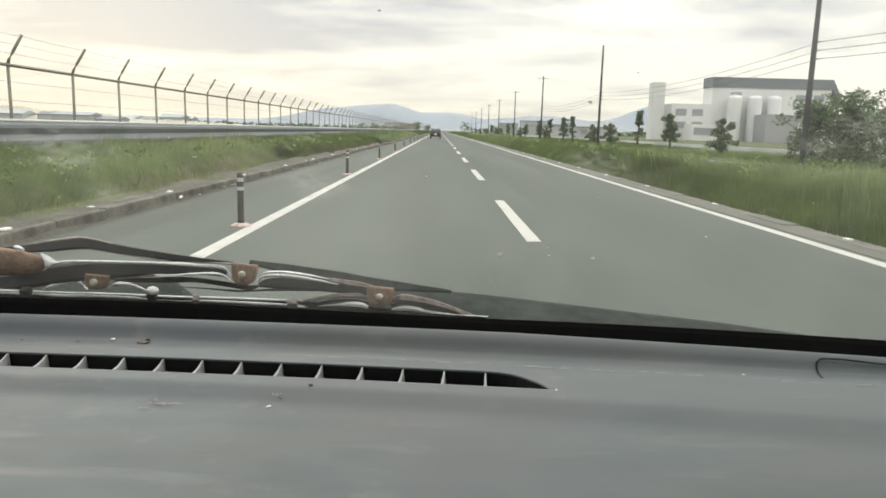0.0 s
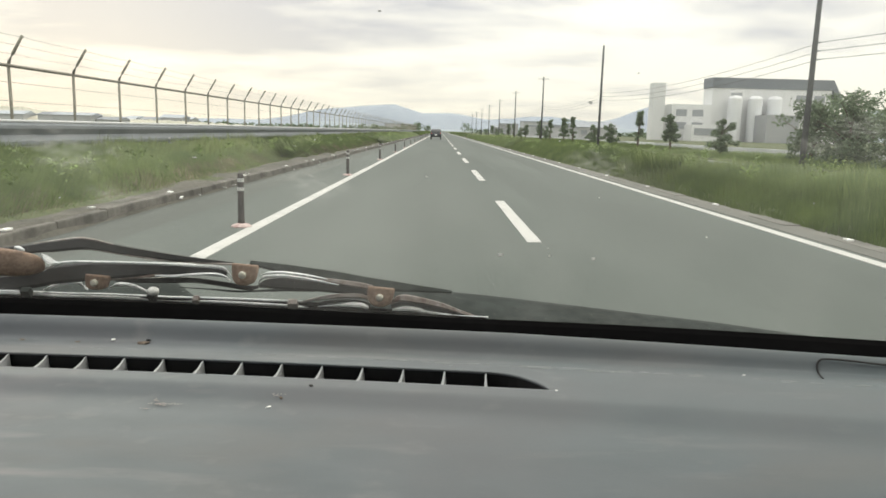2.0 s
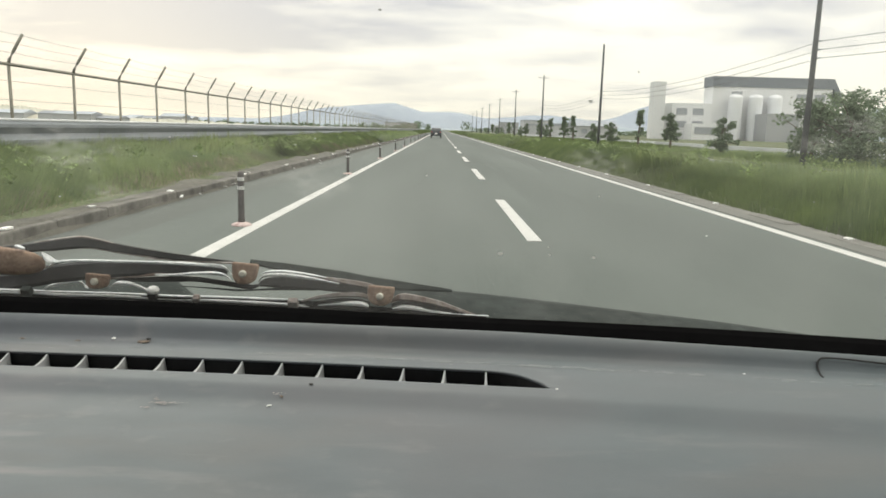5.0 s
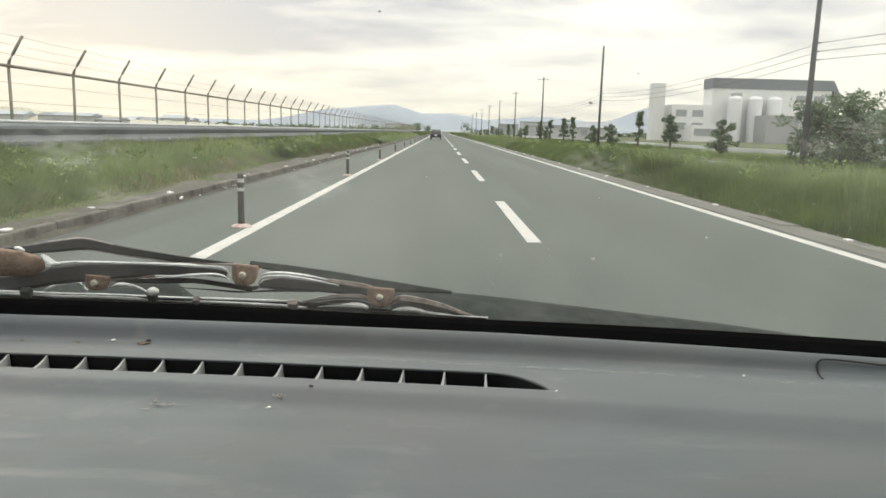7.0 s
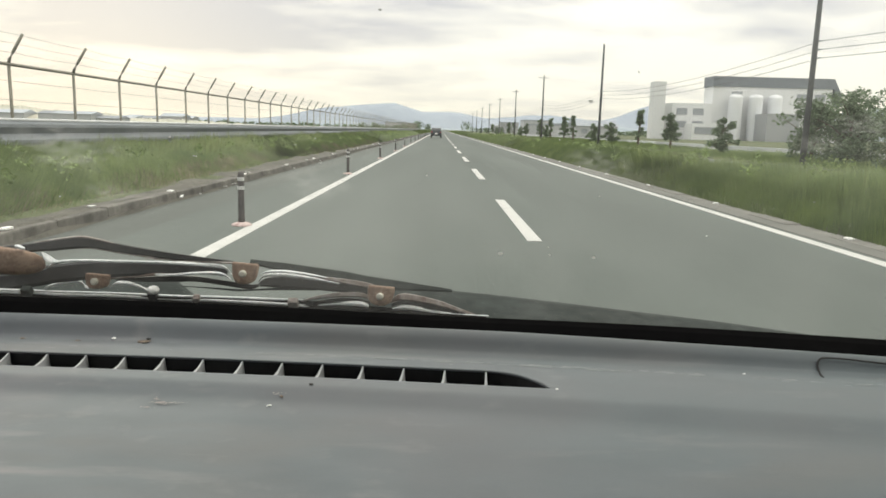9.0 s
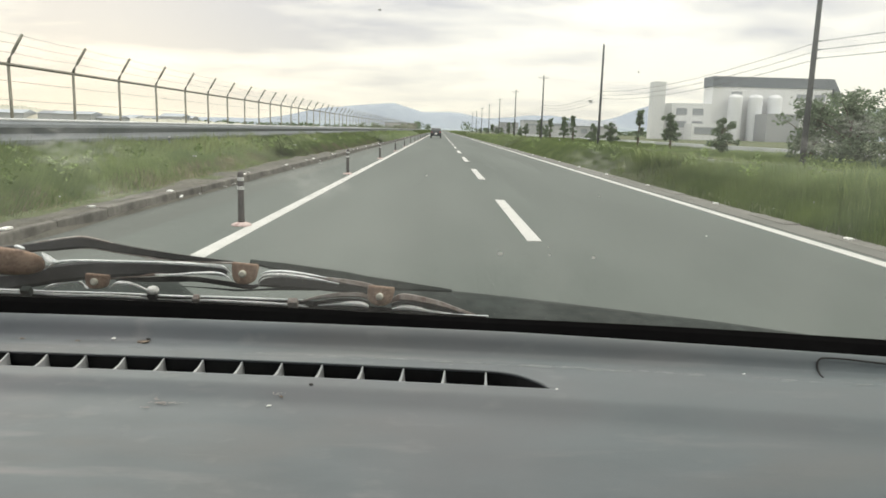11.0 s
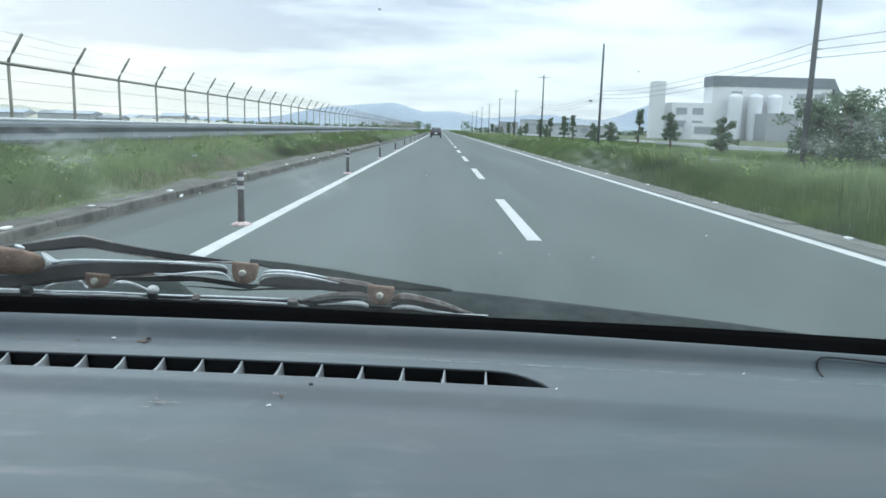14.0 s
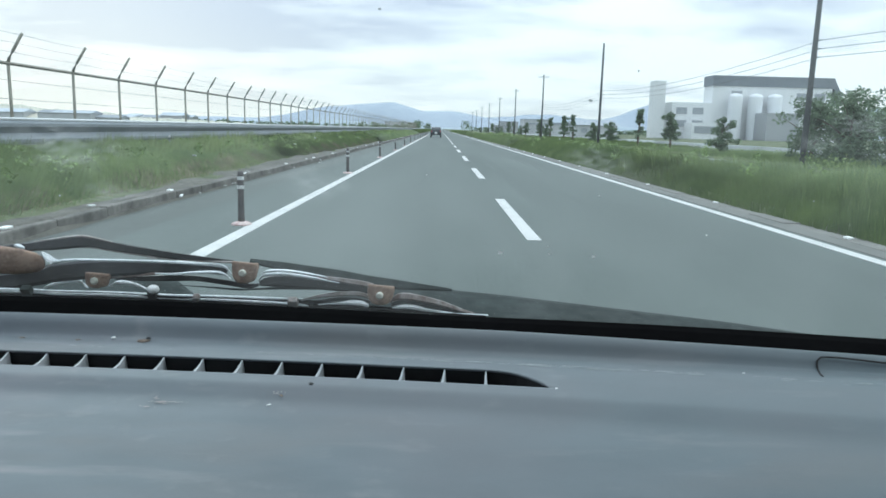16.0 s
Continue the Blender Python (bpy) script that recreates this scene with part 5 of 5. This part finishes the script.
bm = bmesh.new()
rows = []
for j in range(13):
    z = 1.035 + 0.6 * j / 12
    rows.append([(bm.verts.new((x, glass_y(x, z), z)), bm.verts.new((x, glass_y(x, z) + 0.005, z + 0.001))) for x in [-0.68 + 0.085 * i for i in range(17)]])
for a, b in zip(rows, rows[1:]):
    for k in range(16):
        for s in (0, 1):
            bm.faces.new((a[k][s], a[k + 1][s], b[k + 1][s], b[k][s]))
screen = part("windscreen", bm, M_GLASS, van, "clear windscreen with dust specks", smooth=True)
screen.visible_shadow = False
bm = bmesh.new()
for x, z, r in ((0.128, 1.1502, 0.0022), (0.0521, 1.1507, 0.0028), (0.0921, 1.1513, 0.0014), (0.0902, 1.1581, 0.0009), (-0.0092, 1.2155, 0.001), (0.1027, 1.2717, 0.0022), (-0.0403, 1.3243, 0.0016), (0.0858, 1.245, 0.0009), (0.1221, 1.2031, 0.001), (-0.0583, 1.2198, 0.0008), (0.211, 1.1732, 0.0009), (0.1304, 1.2909, 0.001), (-0.1102, 1.2183, 0.0009), (-0.2001, 1.2394, 0.0012), (-0.3026, 1.1895, 0.0011), (0.2789, 1.2041, 0.0008)):
    bmesh.ops.create_circle(bm, cap_ends=True, segments=9, radius=r * 0.72, matrix=Matrix.Translation((x, glass_y(x, z, -0.0015), z)) @ Matrix.Rotation(radians(60), 4, "X") @ Matrix.Diagonal((1.0, 0.75, 1, 1)))
tagged(part("dust_specks", bm, M_BAND, screen, "pale specks of dirt on the glass"), kind="stuff")
for x, z, w, h in ((0.1160, 1.2285, 0.030, 0.019), (0.1985, 1.2793, 0.009, 0.010), (-0.2553, 1.1935, 0.03, 0.014), (0.2896, 1.2606, 0.030, 0.012), (0.262, 1.247, 0.02, 0.009), (-0.0941, 1.2054, 0.03, 0.02), (-0.2798, 1.2303, 0.05, 0.03)):
    bm = bmesh.new()
    bmesh.ops.create_grid(bm, x_segments=6, y_segments=6, size=1.0)
    ob = part("smear", bm, M_SMEAR, screen, "faint dried smear on the glass")
    ob.matrix_basis = Matrix.Translation((x, glass_y(x, z, -0.003), z)) @ Matrix.Rotation(radians(122), 4, "X") @ Matrix.Diagonal((w, h, 1, 1))
    ob.visible_shadow = False

# black seal at the foot of the windscreen, also standing in for the shadow gap
bm = bmesh.new()
rows = []
for i in range(60):
    x = -0.7 + 1.4 * i / 59
    yb = 0.600 - 0.078 * x - 0.06 * x * x
    zt = 1.0902 - 0.0052 * x - 0.0084 * x * x - 0.0017 * math.exp(-((x - 0.0) / 0.13) ** 2)
    rows.append([bm.verts.new(p) for p in ((x, yb - 0.030, 1.0560), (x, yb - 0.022, zt - 0.016), (x, yb - 0.006, zt - 0.003), (x, yb, zt), (x, yb + 0.010, zt - 0.006), (x, yb + 0.03, 1.02))])
for a, b in zip(rows, rows[1:]):
    for k in range(5):
        bm.faces.new((a[k], a[k + 1], b[k + 1], b[k]))
part("windscreen_seal", bm, M_SEAL, van, "matt black rubber windscreen seal with the shadow gap beside it")

# cowl panel outside the glass, sinking towards one side
bm = bmesh.new()
rows = []
for i in range(60):
    x = -0.74 + 1.48 * i / 59
    ye = 0.80 - 0.1 * x
    ze = float(np.interp(x, (-0.74, -0.584, -0.54, -0.43, -0.349, -0.32, -0.3, -0.288, -0.218, -0.135, -0.081, -0.014, 0.078, 0.213, 0.32, 0.502, 0.74), (1.058, 1.062, 1.06, 1.066, 1.069, 1.067, 1.054, 1.043, 1.043, 1.05, 1.063, 1.068, 1.063, 1.053, 1.045, 1.027, 1.007)))
    rows.append([bm.verts.new(p) for p in ((x, 0.625 - 0.078 * x - 0.06 * x * x, ze - 0.06), (x, 0.68 - 0.08 * x, ze - 0.028), (x, 0.74 - 0.09 * x, ze - 0.008), (x, ye - 0.012, ze - 0.001), (x, ye, ze - 0.001), (x, ye + 0.014, ze - 0.02), (x, ye + 0.05, ze - 0.25))])
for a, b in zip(rows, rows[1:]):
    for k in range(6):
        bm.faces.new((a[k], a[k + 1], b[k + 1], b[k]))
part("cowl", bm, M_COWL, van, "weathered black plastic cowl panel", smooth=True)

# full tailgate and bulkhead are unseen, added to keep rear light out
for name, c, s, mat, lab in (("front_panel", (0, 0.9, 0.62), (1.46, 0.1, 0.62), M_VANPAINT, "pale painted front"), ("floor_pan", (0, -0.75, 0.3), (1.46, 3.3, 0.08), M_CABIN, ""),
                             ("roof", (0, -1.09, 1.73), (1.4, 2.7, 0.05), M_VANPAINT, "pale painted roof"), ("headliner", (0, -1.09, 1.69), (1.34, 2.64, 0.02), M_HEADLINER, ""),
                             ("tailgate", (0, -2.4, 1.0), (1.46, 0.06, 1.46), M_VANPAINT, "unseen pale painted tailgate closing off light"), ("bulkhead", (0, -0.95, 1.0), (1.36, 0.04, 1.36), M_CABIN, "")):
    bm = bmesh.new()
    box(bm, c, s, 0.015)
    part(name, bm, mat, van, lab)
for x in (-0.72, 0.72):
    # unseen upper panels block side light; the right one reaches further to dim the dashboard
    reach = 0.55 if x > 0 else 0.0
    bm = bmesh.new()
    box(bm, (x, -0.75, 0.68), (0.05, 3.26, 0.72), 0.015)
    part("side_panel", bm, M_VANPAINT, van, "unseen pale painted side")
    bm = bmesh.new()
    box(bm, (x * 0.985, -1.65 + reach / 2, 1.38), (0.05, 1.46 + reach, 0.68), 0.015)
    part("cargo_panel", bm, M_VANPAINT, van, "unseen pale painted side")
    bm = bmesh.new()
    tube(bm, [(x * 0.99, 0.62, 1.02), (x * 0.97, 0.42, 1.36), (x * 0.95, 0.24, 1.66), (x * 0.93, 0.2, 1.72)], 0.032, 8)
    part("front_pillar", bm, M_CABIN, van)
    for y in (-0.85, -2.36):
        bm = bmesh.new()
        box(bm, (x * 0.96, y, 1.36), (0.05, 0.09, 0.7), 0.012)
        part("pillar", bm, M_CABIN, van)
    for y in (0.55, -1.75):
        bm = bmesh.new()
        tube(bm, [(x - 0.07, y, 0.27), (x - 0.05, y, 0.27), (x + 0.05, y, 0.27), (x + 0.07, y, 0.27)], [0.23, 0.27, 0.27, 0.23], 22)
        w = part("wheel", bm, M_RUBBER, van)
        bm = bmesh.new()
        tube(bm, [(x - 0.072, y, 0.27), (x + 0.072, y, 0.27)], 0.16, 16)
        part("rim", bm, M_GALV, w)

# ---- the parked wiper lying on the glass ----
wiper = thing("windscreen_wiper", "old windscreen wiper with rusty brackets and worn silver bridge", "wiper")


def on_glass(x, z, out=0.0):
    return Vector((x, glass_y(x, z, 0.024 + out), z))


TO_CABIN, TO_SKY = Vector((0.0, -0.9, 0.44)), Vector((0.0, -0.35, 0.94))


def ribbon(name, pts, mat, nrm, out, label=""):
    """A flat strip along (x, z, breadth) points on the glass, facing the cabin or turned up to the sky."""
    line = smooth_line([on_glass(x, z, out) for x, z, _ in pts], 6)
    broad = smooth_line([(w, 0, 0) for _, _, w in pts], 6)
    sight = Vector((pts[len(pts) // 2][0], 0.66, -0.15)).normalized()
    slant = max(0.45, abs(nrm.normalized().dot(sight)))
    b = bmesh.new()
    prev = None
    for i, p in enumerate(line):
        d = (line[min(i + 1, len(line) - 1)] - line[max(i - 1, 0)]).normalized()
        half = max(broad[i].x, 0.0002) / 2 / slant
        s = d.cross(nrm).normalized() * half
        n = nrm.normalized() * min(0.0012, half * 0.5)
        ring = [b.verts.new(p + q) for q in (s * 0.8 - n, s - n * 0.2, s * 0.7 + n, -s * 0.7 + n, -s - n * 0.2, -s * 0.8 - n)]
        if prev:
            for k in range(6):
                b.faces.new((prev[k], prev[(k + 1) % 6], ring[(k + 1) % 6], ring[k]))
        else:
            b.faces.new(ring[::-1])
        prev = ring
    b.faces.new(prev)
    return part(name, b, mat, wiper, label, smooth=False)


ribbon("rubber_blade", [(-0.4790, 1.0824, 0.0081), (-0.3812, 1.0837, 0.0080), (-0.2678, 1.0834, 0.0080), (-0.1336, 1.0805, 0.0069), (0.0474, 1.0779, 0.0026)], M_SEAL, TO_CABIN, -0.004, "black rubber blade")
ribbon("blade_rail", [(-0.4780, 1.0897, 0.0016), (-0.3891, 1.0894, 0.0017), (-0.3595, 1.0892, 0.0012), (-0.3054, 1.0895, 0.0012), (-0.2518, 1.0884, 0.0014), (-0.1977, 1.0889, 0.0014), (-0.1441, 1.0886, 0.0014), (-0.1247, 1.0891, 0.0007)], M_SILVER, TO_SKY, 0.0, "bare metal blade rail")
ribbon("blade_rail", [(-0.4776, 1.0876, 0.0016), (-0.3806, 1.0877, 0.0017), (-0.3595, 1.0865, 0.0018), (-0.3054, 1.0869, 0.0018), (-0.2519, 1.0851, 0.0016), (-0.1979, 1.0853, 0.0016), (-0.1443, 1.0840, 0.0016), (-0.1124, 1.0818, 0.0014), (-0.0642, 1.0797, 0.0014), (-0.0162, 1.0793, 0.0014), (0.0157, 1.0793, 0.0013), (0.0495, 1.0793, 0.0008)], M_SILVER, TO_SKY, -0.002, "bare metal blade rail")
ribbon("blade_rail", [(-0.3734, 1.0830, 0.0005), (-0.3438, 1.0825, 0.0009), (-0.3034, 1.0820, 0.0004)], M_RUSTSTRIP, TO_SKY, -0.004, "dull lower edge of the blade")
ribbon("blade_spine", [(-0.4813, 1.0875, 0.0049), (-0.3622, 1.0867, 0.0043), (-0.2537, 1.0855, 0.0043), (-0.1345, 1.0849, 0.0048), (-0.0647, 1.0814, 0.0043), (-0.0137, 1.0799, 0.0021)], M_SEAL, TO_CABIN, 0.003, "black groove of the blade rail")
ribbon("wiper_arm", [(-0.4317, 1.1254, 0.0104), (-0.3872, 1.1316, 0.0093), (-0.3648, 1.1355, 0.0077), (-0.3428, 1.1388, 0.0097), (-0.3200, 1.1418, 0.0096), (-0.3085, 1.1411, 0.0086), (-0.2917, 1.1379, 0.0081), (-0.2672, 1.1341, 0.0072), (-0.2422, 1.1309, 0.0061), (-0.2170, 1.1283, 0.0046), (-0.1839, 1.1257, 0.0026)], M_ARM, TO_CABIN, 0.006, "black painted wiper arm")
# highlights on the glossy black arm, added as thin pale strips
ribbon("worn_edge", [(-0.3600, 1.1413, 0.0005), (-0.3381, 1.1451, 0.0012), (-0.3166, 1.1483, 0.0014), (-0.3030, 1.1468, 0.0011), (-0.2881, 1.1430, 0.0005)], M_RUSTSTRIP, TO_SKY, 0.002, "pale highlight strip along the upper edge")
ribbon("worn_edge", [(-0.3509, 1.1324, 0.0004), (-0.3315, 1.1359, 0.0008), (-0.3156, 1.1373, 0.0011), (-0.3032, 1.1363, 0.0009), (-0.2838, 1.1329, 0.0009), (-0.2606, 1.1299, 0.0009), (-0.2493, 1.1280, 0.0004)], M_RUSTSTRIP, TO_SKY, 0.002, "pale highlight strip along the lower edge")
# shadow band beneath the arm, modelled as a dark strip in cowl colour
ribbon("side_strip", [(-0.1733, 1.1243, 0.0042), (-0.1425, 1.1194, 0.0084), (-0.1166, 1.1156, 0.0094), (-0.0906, 1.1117, 0.0105), (-0.0644, 1.1066, 0.0111), (-0.0379, 1.1039, 0.0095), (-0.0114, 1.1019, 0.0058), (0.0151, 1.1000, 0.0021)], M_COWL, Vector((0.0, -0.6, 0.8)), 0.02, "dark strip behind the blade in place of a shadow")
ribbon("bridge_side", [(-0.4399, 1.0928, 0.0119), (-0.4113, 1.0957, 0.0140), (-0.3812, 1.1024, 0.0171), (-0.3578, 1.1069, 0.0160), (-0.3294, 1.1110, 0.0159), (-0.3018, 1.1138, 0.0137), (-0.2478, 1.1164, 0.0094), (-0.2212, 1.1168, 0.0079), (-0.1942, 1.1147, 0.0073)], M_ARM, TO_CABIN, 0.01, "black side of the bridge")
ribbon("bridge_side", [(-0.3025, 1.1022, 0.0021), (-0.2724, 1.1040, 0.0048), (-0.2451, 1.1056, 0.0058), (-0.2236, 1.1058, 0.0048), (-0.1976, 1.1024, 0.0048), (-0.1767, 1.0994, 0.0048), (-0.1667, 1.1011, 0.0027)], M_ARM, TO_CABIN, 0.009, "black side of the bridge")
ribbon("bridge_side", [(-0.2443, 1.0966, 0.0006), (-0.2163, 1.0955, 0.0013), (-0.1894, 1.0940, 0.0019), (-0.1729, 1.0950, 0.0016), (-0.1454, 1.0974, 0.0027), (-0.1129, 1.0984, 0.0027)], M_COWL, TO_CABIN, 0.012, "dark lower edge of the bridge")
ribbon("bridge_side", [(-0.1659, 1.1024, 0.0042), (-0.1569, 1.1053, 0.0095), (-0.1435, 1.1058, 0.0111), (-0.1170, 1.1044, 0.0100), (-0.0907, 1.1023, 0.0090), (-0.0632, 1.0997, 0.0069)], M_ARM, TO_CABIN, 0.009, "black side of the bridge")
ribbon("bridge_side", [(-0.1201, 1.0833, 0.0011), (-0.1079, 1.0861, 0.0027), (-0.0914, 1.0891, 0.0032), (-0.0726, 1.0890, 0.0032), (-0.0620, 1.0859, 0.0043)], M_ARM, TO_CABIN, 0.006, "black side of the bridge")
ribbon("bridge_side", [(-0.0422, 1.0848, 0.0032), (-0.0335, 1.0885, 0.0043), (-0.0260, 1.0894, 0.0043), (-0.0058, 1.0859, 0.0053), (0.0157, 1.0810, 0.0043), (0.0363, 1.0764, 0.0011)], M_ARM, TO_CABIN, 0.006, "black side of the bridge")
ribbon("bridge", [(-0.3633, 1.1127, 0.0007), (-0.3549, 1.1178, 0.0018), (-0.3467, 1.1211, 0.0021), (-0.3383, 1.1227, 0.0017), (-0.3238, 1.1237, 0.0015), (-0.2950, 1.1241, 0.0015), (-0.2430, 1.1241, 0.0017), (-0.2172, 1.1233, 0.0019), (-0.1992, 1.1225, 0.0021), (-0.1920, 1.1200, 0.0018), (-0.1881, 1.1135, 0.0010)], M_SILVER, TO_SKY, 0.003, "worn silver bridge")
ribbon("bridge", [(-0.2658, 1.1275, 0.0005), (-0.2374, 1.1271, 0.0011), (-0.2065, 1.1261, 0.0012), (-0.1848, 1.1258, 0.0013)], M_RUSTSTRIP, TO_SKY, 0.004, "half rusted upper side of the bridge")
ribbon("bridge", [(-0.1642, 1.1065, 0.0010), (-0.1607, 1.1116, 0.0019), (-0.1550, 1.1142, 0.0021), (-0.1407, 1.1154, 0.0019), (-0.1201, 1.1135, 0.0018), (-0.1022, 1.1102, 0.0013), (-0.0893, 1.1077, 0.0006)], M_SILVER, TO_SKY, 0.003, "worn silver bridge")
# glint on the second bridge, laid on as a pale strip
ribbon("bright_edge", [(-0.1608, 1.1150, 0.0006), (-0.1536, 1.1178, 0.0016), (-0.1404, 1.1188, 0.0017), (-0.1250, 1.1176, 0.0015), (-0.1096, 1.1152, 0.0011), (-0.0994, 1.1132, 0.0005)], M_SILVER, TO_SKY, 0.004, "bright strip standing for a glint on the metal")
ribbon("bridge", [(-0.1097, 1.1143, 0.0016), (-0.0969, 1.1120, 0.0036), (-0.0840, 1.1101, 0.0047), (-0.0685, 1.1077, 0.0052), (-0.0582, 1.1057, 0.0042)], M_RUSTSTRIP, TO_CABIN, 0.004, "half rusted bridge")
ribbon("bridge", [(-0.0428, 1.0892, 0.0026), (-0.0364, 1.0943, 0.0053), (-0.0289, 1.0959, 0.0068), (-0.0137, 1.0938, 0.0063), (0.0048, 1.0895, 0.0053), (0.0209, 1.0838, 0.0037), (0.0398, 1.0775, 0.0016)], M_RUSTSTRIP, TO_CABIN, 0.002, "half rusted bridge")
# white reflections under the bracket and at the arm end, shaped as strips
ribbon("bright_edge", [(-0.0409, 1.0821, 0.0008), (-0.0333, 1.0838, 0.0027), (-0.0243, 1.0846, 0.0035), (-0.0152, 1.0834, 0.0032), (-0.0072, 1.0814, 0.0016), (0.0157, 1.0793, 0.0008)], M_SILVER, TO_SKY, 0.001, "bright strip standing for a glint on the metal")
ribbon("bright_edge", [(-0.1116, 1.0832, 0.0005), (-0.0910, 1.0854, 0.0016), (-0.0791, 1.0869, 0.0035), (-0.0695, 1.0864, 0.0037), (-0.0632, 1.0840, 0.0021)], M_SILVER, TO_SKY, 0.001, "bright strip standing for a glint on the metal")
ribbon("bright_edge", [(-0.3565, 1.1300, 0.0020), (-0.3545, 1.1274, 0.0046), (-0.3515, 1.1246, 0.0051), (-0.3483, 1.1223, 0.0031), (-0.3432, 1.1219, 0.0010)], M_SILVER, TO_SKY, 0.0, "bright strip standing for a glint on the metal")
ribbon("bright_edge", [(-0.3763, 1.1380, 0.0013), (-0.3727, 1.1370, 0.0023), (-0.3688, 1.1354, 0.0013)], M_SILVER, TO_SKY, -0.002, "bright strip standing for a glint on the metal")
ribbon("claw", [(-0.3727, 1.0915, 0.0008), (-0.3636, 1.0953, 0.0021), (-0.3526, 1.0986, 0.0027), (-0.3409, 1.1009, 0.0027), (-0.3342, 1.1002, 0.0027), (-0.3325, 1.0961, 0.0021), (-0.3299, 1.0930, 0.0008)], M_SILVER, TO_SKY, 0.004, "")
ribbon("claw", [(-0.3092, 1.1057, 0.0053), (-0.2988, 1.1064, 0.0032), (-0.2740, 1.1092, 0.0026), (-0.2586, 1.1113, 0.0026), (-0.2471, 1.1108, 0.0016)], M_RUSTSTRIP, TO_CABIN, 0.004, "")
ribbon("claw", [(-0.2598, 1.1112, 0.0008), (-0.2412, 1.1115, 0.0018), (-0.2222, 1.1138, 0.0018), (-0.2036, 1.1148, 0.0018), (-0.1946, 1.1127, 0.0016), (-0.1903, 1.1079, 0.0008)], M_SILVER, TO_SKY, 0.003, "")
ribbon("claw", [(-0.3086, 1.0951, 0.0008), (-0.3018, 1.0991, 0.0021), (-0.2950, 1.1003, 0.0027), (-0.2852, 1.0991, 0.0021), (-0.2781, 1.0959, 0.0016), (-0.2727, 1.0926, 0.0011)], M_SILVER, TO_SKY, 0.004, "")
ribbon("claw", [(-0.1278, 1.0864, 0.0011), (-0.1166, 1.0902, 0.0027), (-0.1012, 1.0937, 0.0042), (-0.0851, 1.0960, 0.0047), (-0.0691, 1.0961, 0.0042), (-0.0619, 1.0926, 0.0026)], M_RUSTSTRIP, TO_CABIN, 0.003, "")


def bracket(x, z, w, h, label, rivet=True):
    # bell-shaped plate, widest at its waist and rounded at the foot
    b = bmesh.new()
    rings = []
    for k in range(11):
        f = k / 10
        half = w / 2 * (0.93 + 0.07 * math.cos(math.pi * f)) * math.sqrt(1 - 0.8 * (max(0.0, f - 0.5) / 0.5) ** 3) * (1 - 0.5 * max(0.0, 0.12 - f))
        zz = h * (0.5 - f)
        rings.append([b.verts.new(p) for p in ((-half, 0.003, zz), (-half * 0.86, -0.003, zz), (0, -0.0044, zz), (half * 0.86, -0.003, zz), (half, 0.003, zz))])
    for u, v in zip(rings, rings[1:]):
        for k in range(4):
            b.faces.new((u[k], u[k + 1], v[k + 1], v[k]))
        b.faces.new((u[0], v[0], v[4], u[4]))
    b.faces.new(rings[0])
    b.faces.new(rings[-1][::-1])
    ob = part("bracket", b, M_RUST, wiper, label, smooth=True)
    ob.matrix_basis = Matrix.Translation(on_glass(x, z, -0.004)) @ Matrix.Rotation(radians(-6), 4, "X") @ Matrix.Rotation(radians(4), 4, "Y")
    if rivet:
        b = bmesh.new()
        tube(b, [(0, -0.003, 0), (0, -0.0062, 0), (0, -0.0072, 0)], [0.0034, 0.0034, 0.0022], 12)
        part("rivet", b, M_RIVET, ob, "pale round rivet")
    return ob


bracket(-0.1741, 1.1172, 0.0248, 0.0186, "rusty brown bracket")
bracket(-0.0512, 1.0980, 0.0256, 0.0176, "rusty brown bracket")
bracket(-0.3140, 1.1036, 0.0228, 0.0132, "rusty brown bracket")
# swollen rusty end of the arm
bm = bmesh.new()
for v in bmesh.ops.create_uvsphere(bm, u_segments=28, v_segments=14, radius=1.0)["verts"]:
    q = v.co.copy()
    k = (abs(q.x) ** 3 + abs(q.z) ** 3 + abs(q.y) ** 2.5) ** (-1 / 3.0)
    v.co = Vector((q.x * k * 0.047, q.y * k * 0.006, (q.z * k * 0.0135 - 0.003 * (q.x * k + 0.2)) * (1.0 - 0.12 * max(0.0, q.x))))
arm_end = part("arm_end", bm, M_RUST, wiper, "large rust-coated arm end", smooth=True)
arm_end.matrix_basis = Matrix.Translation(on_glass(-0.4009, 1.1244, -0.006)) @ Matrix.Rotation(radians(12), 4, "X")
for x, z, w, h, mat, lab in ((-0.3853, 1.0899, 0.009, 0.009, M_COWL, ""), (-0.1337, 1.0861, 0.0095, 0.009, M_RUSTSTRIP, ""), (-0.2251, 1.0875, 0.006, 0.006, M_RUSTSTRIP, ""), (-0.266, 1.0897, 0.008, 0.009, M_ARM, "dark stalk of the cap")):
    bm = bmesh.new()
    box(bm, on_glass(x, z, -0.004), (w, 0.007, h), 0.0015, Matrix.Rotation(radians(35), 4, "X"))
    part("clip", bm, mat, wiper, lab)
bm = bmesh.new()
bmesh.ops.create_uvsphere(bm, u_segments=16, v_segments=10, radius=0.0050, matrix=Matrix.Translation(on_glass(-0.2622, 1.0966, -0.007)) @ Matrix.Diagonal((1.1, 1, 0.8, 1)))
part("nozzle_cap", bm, M_WHITEBIT, wiper, "small white cap", smooth=True)
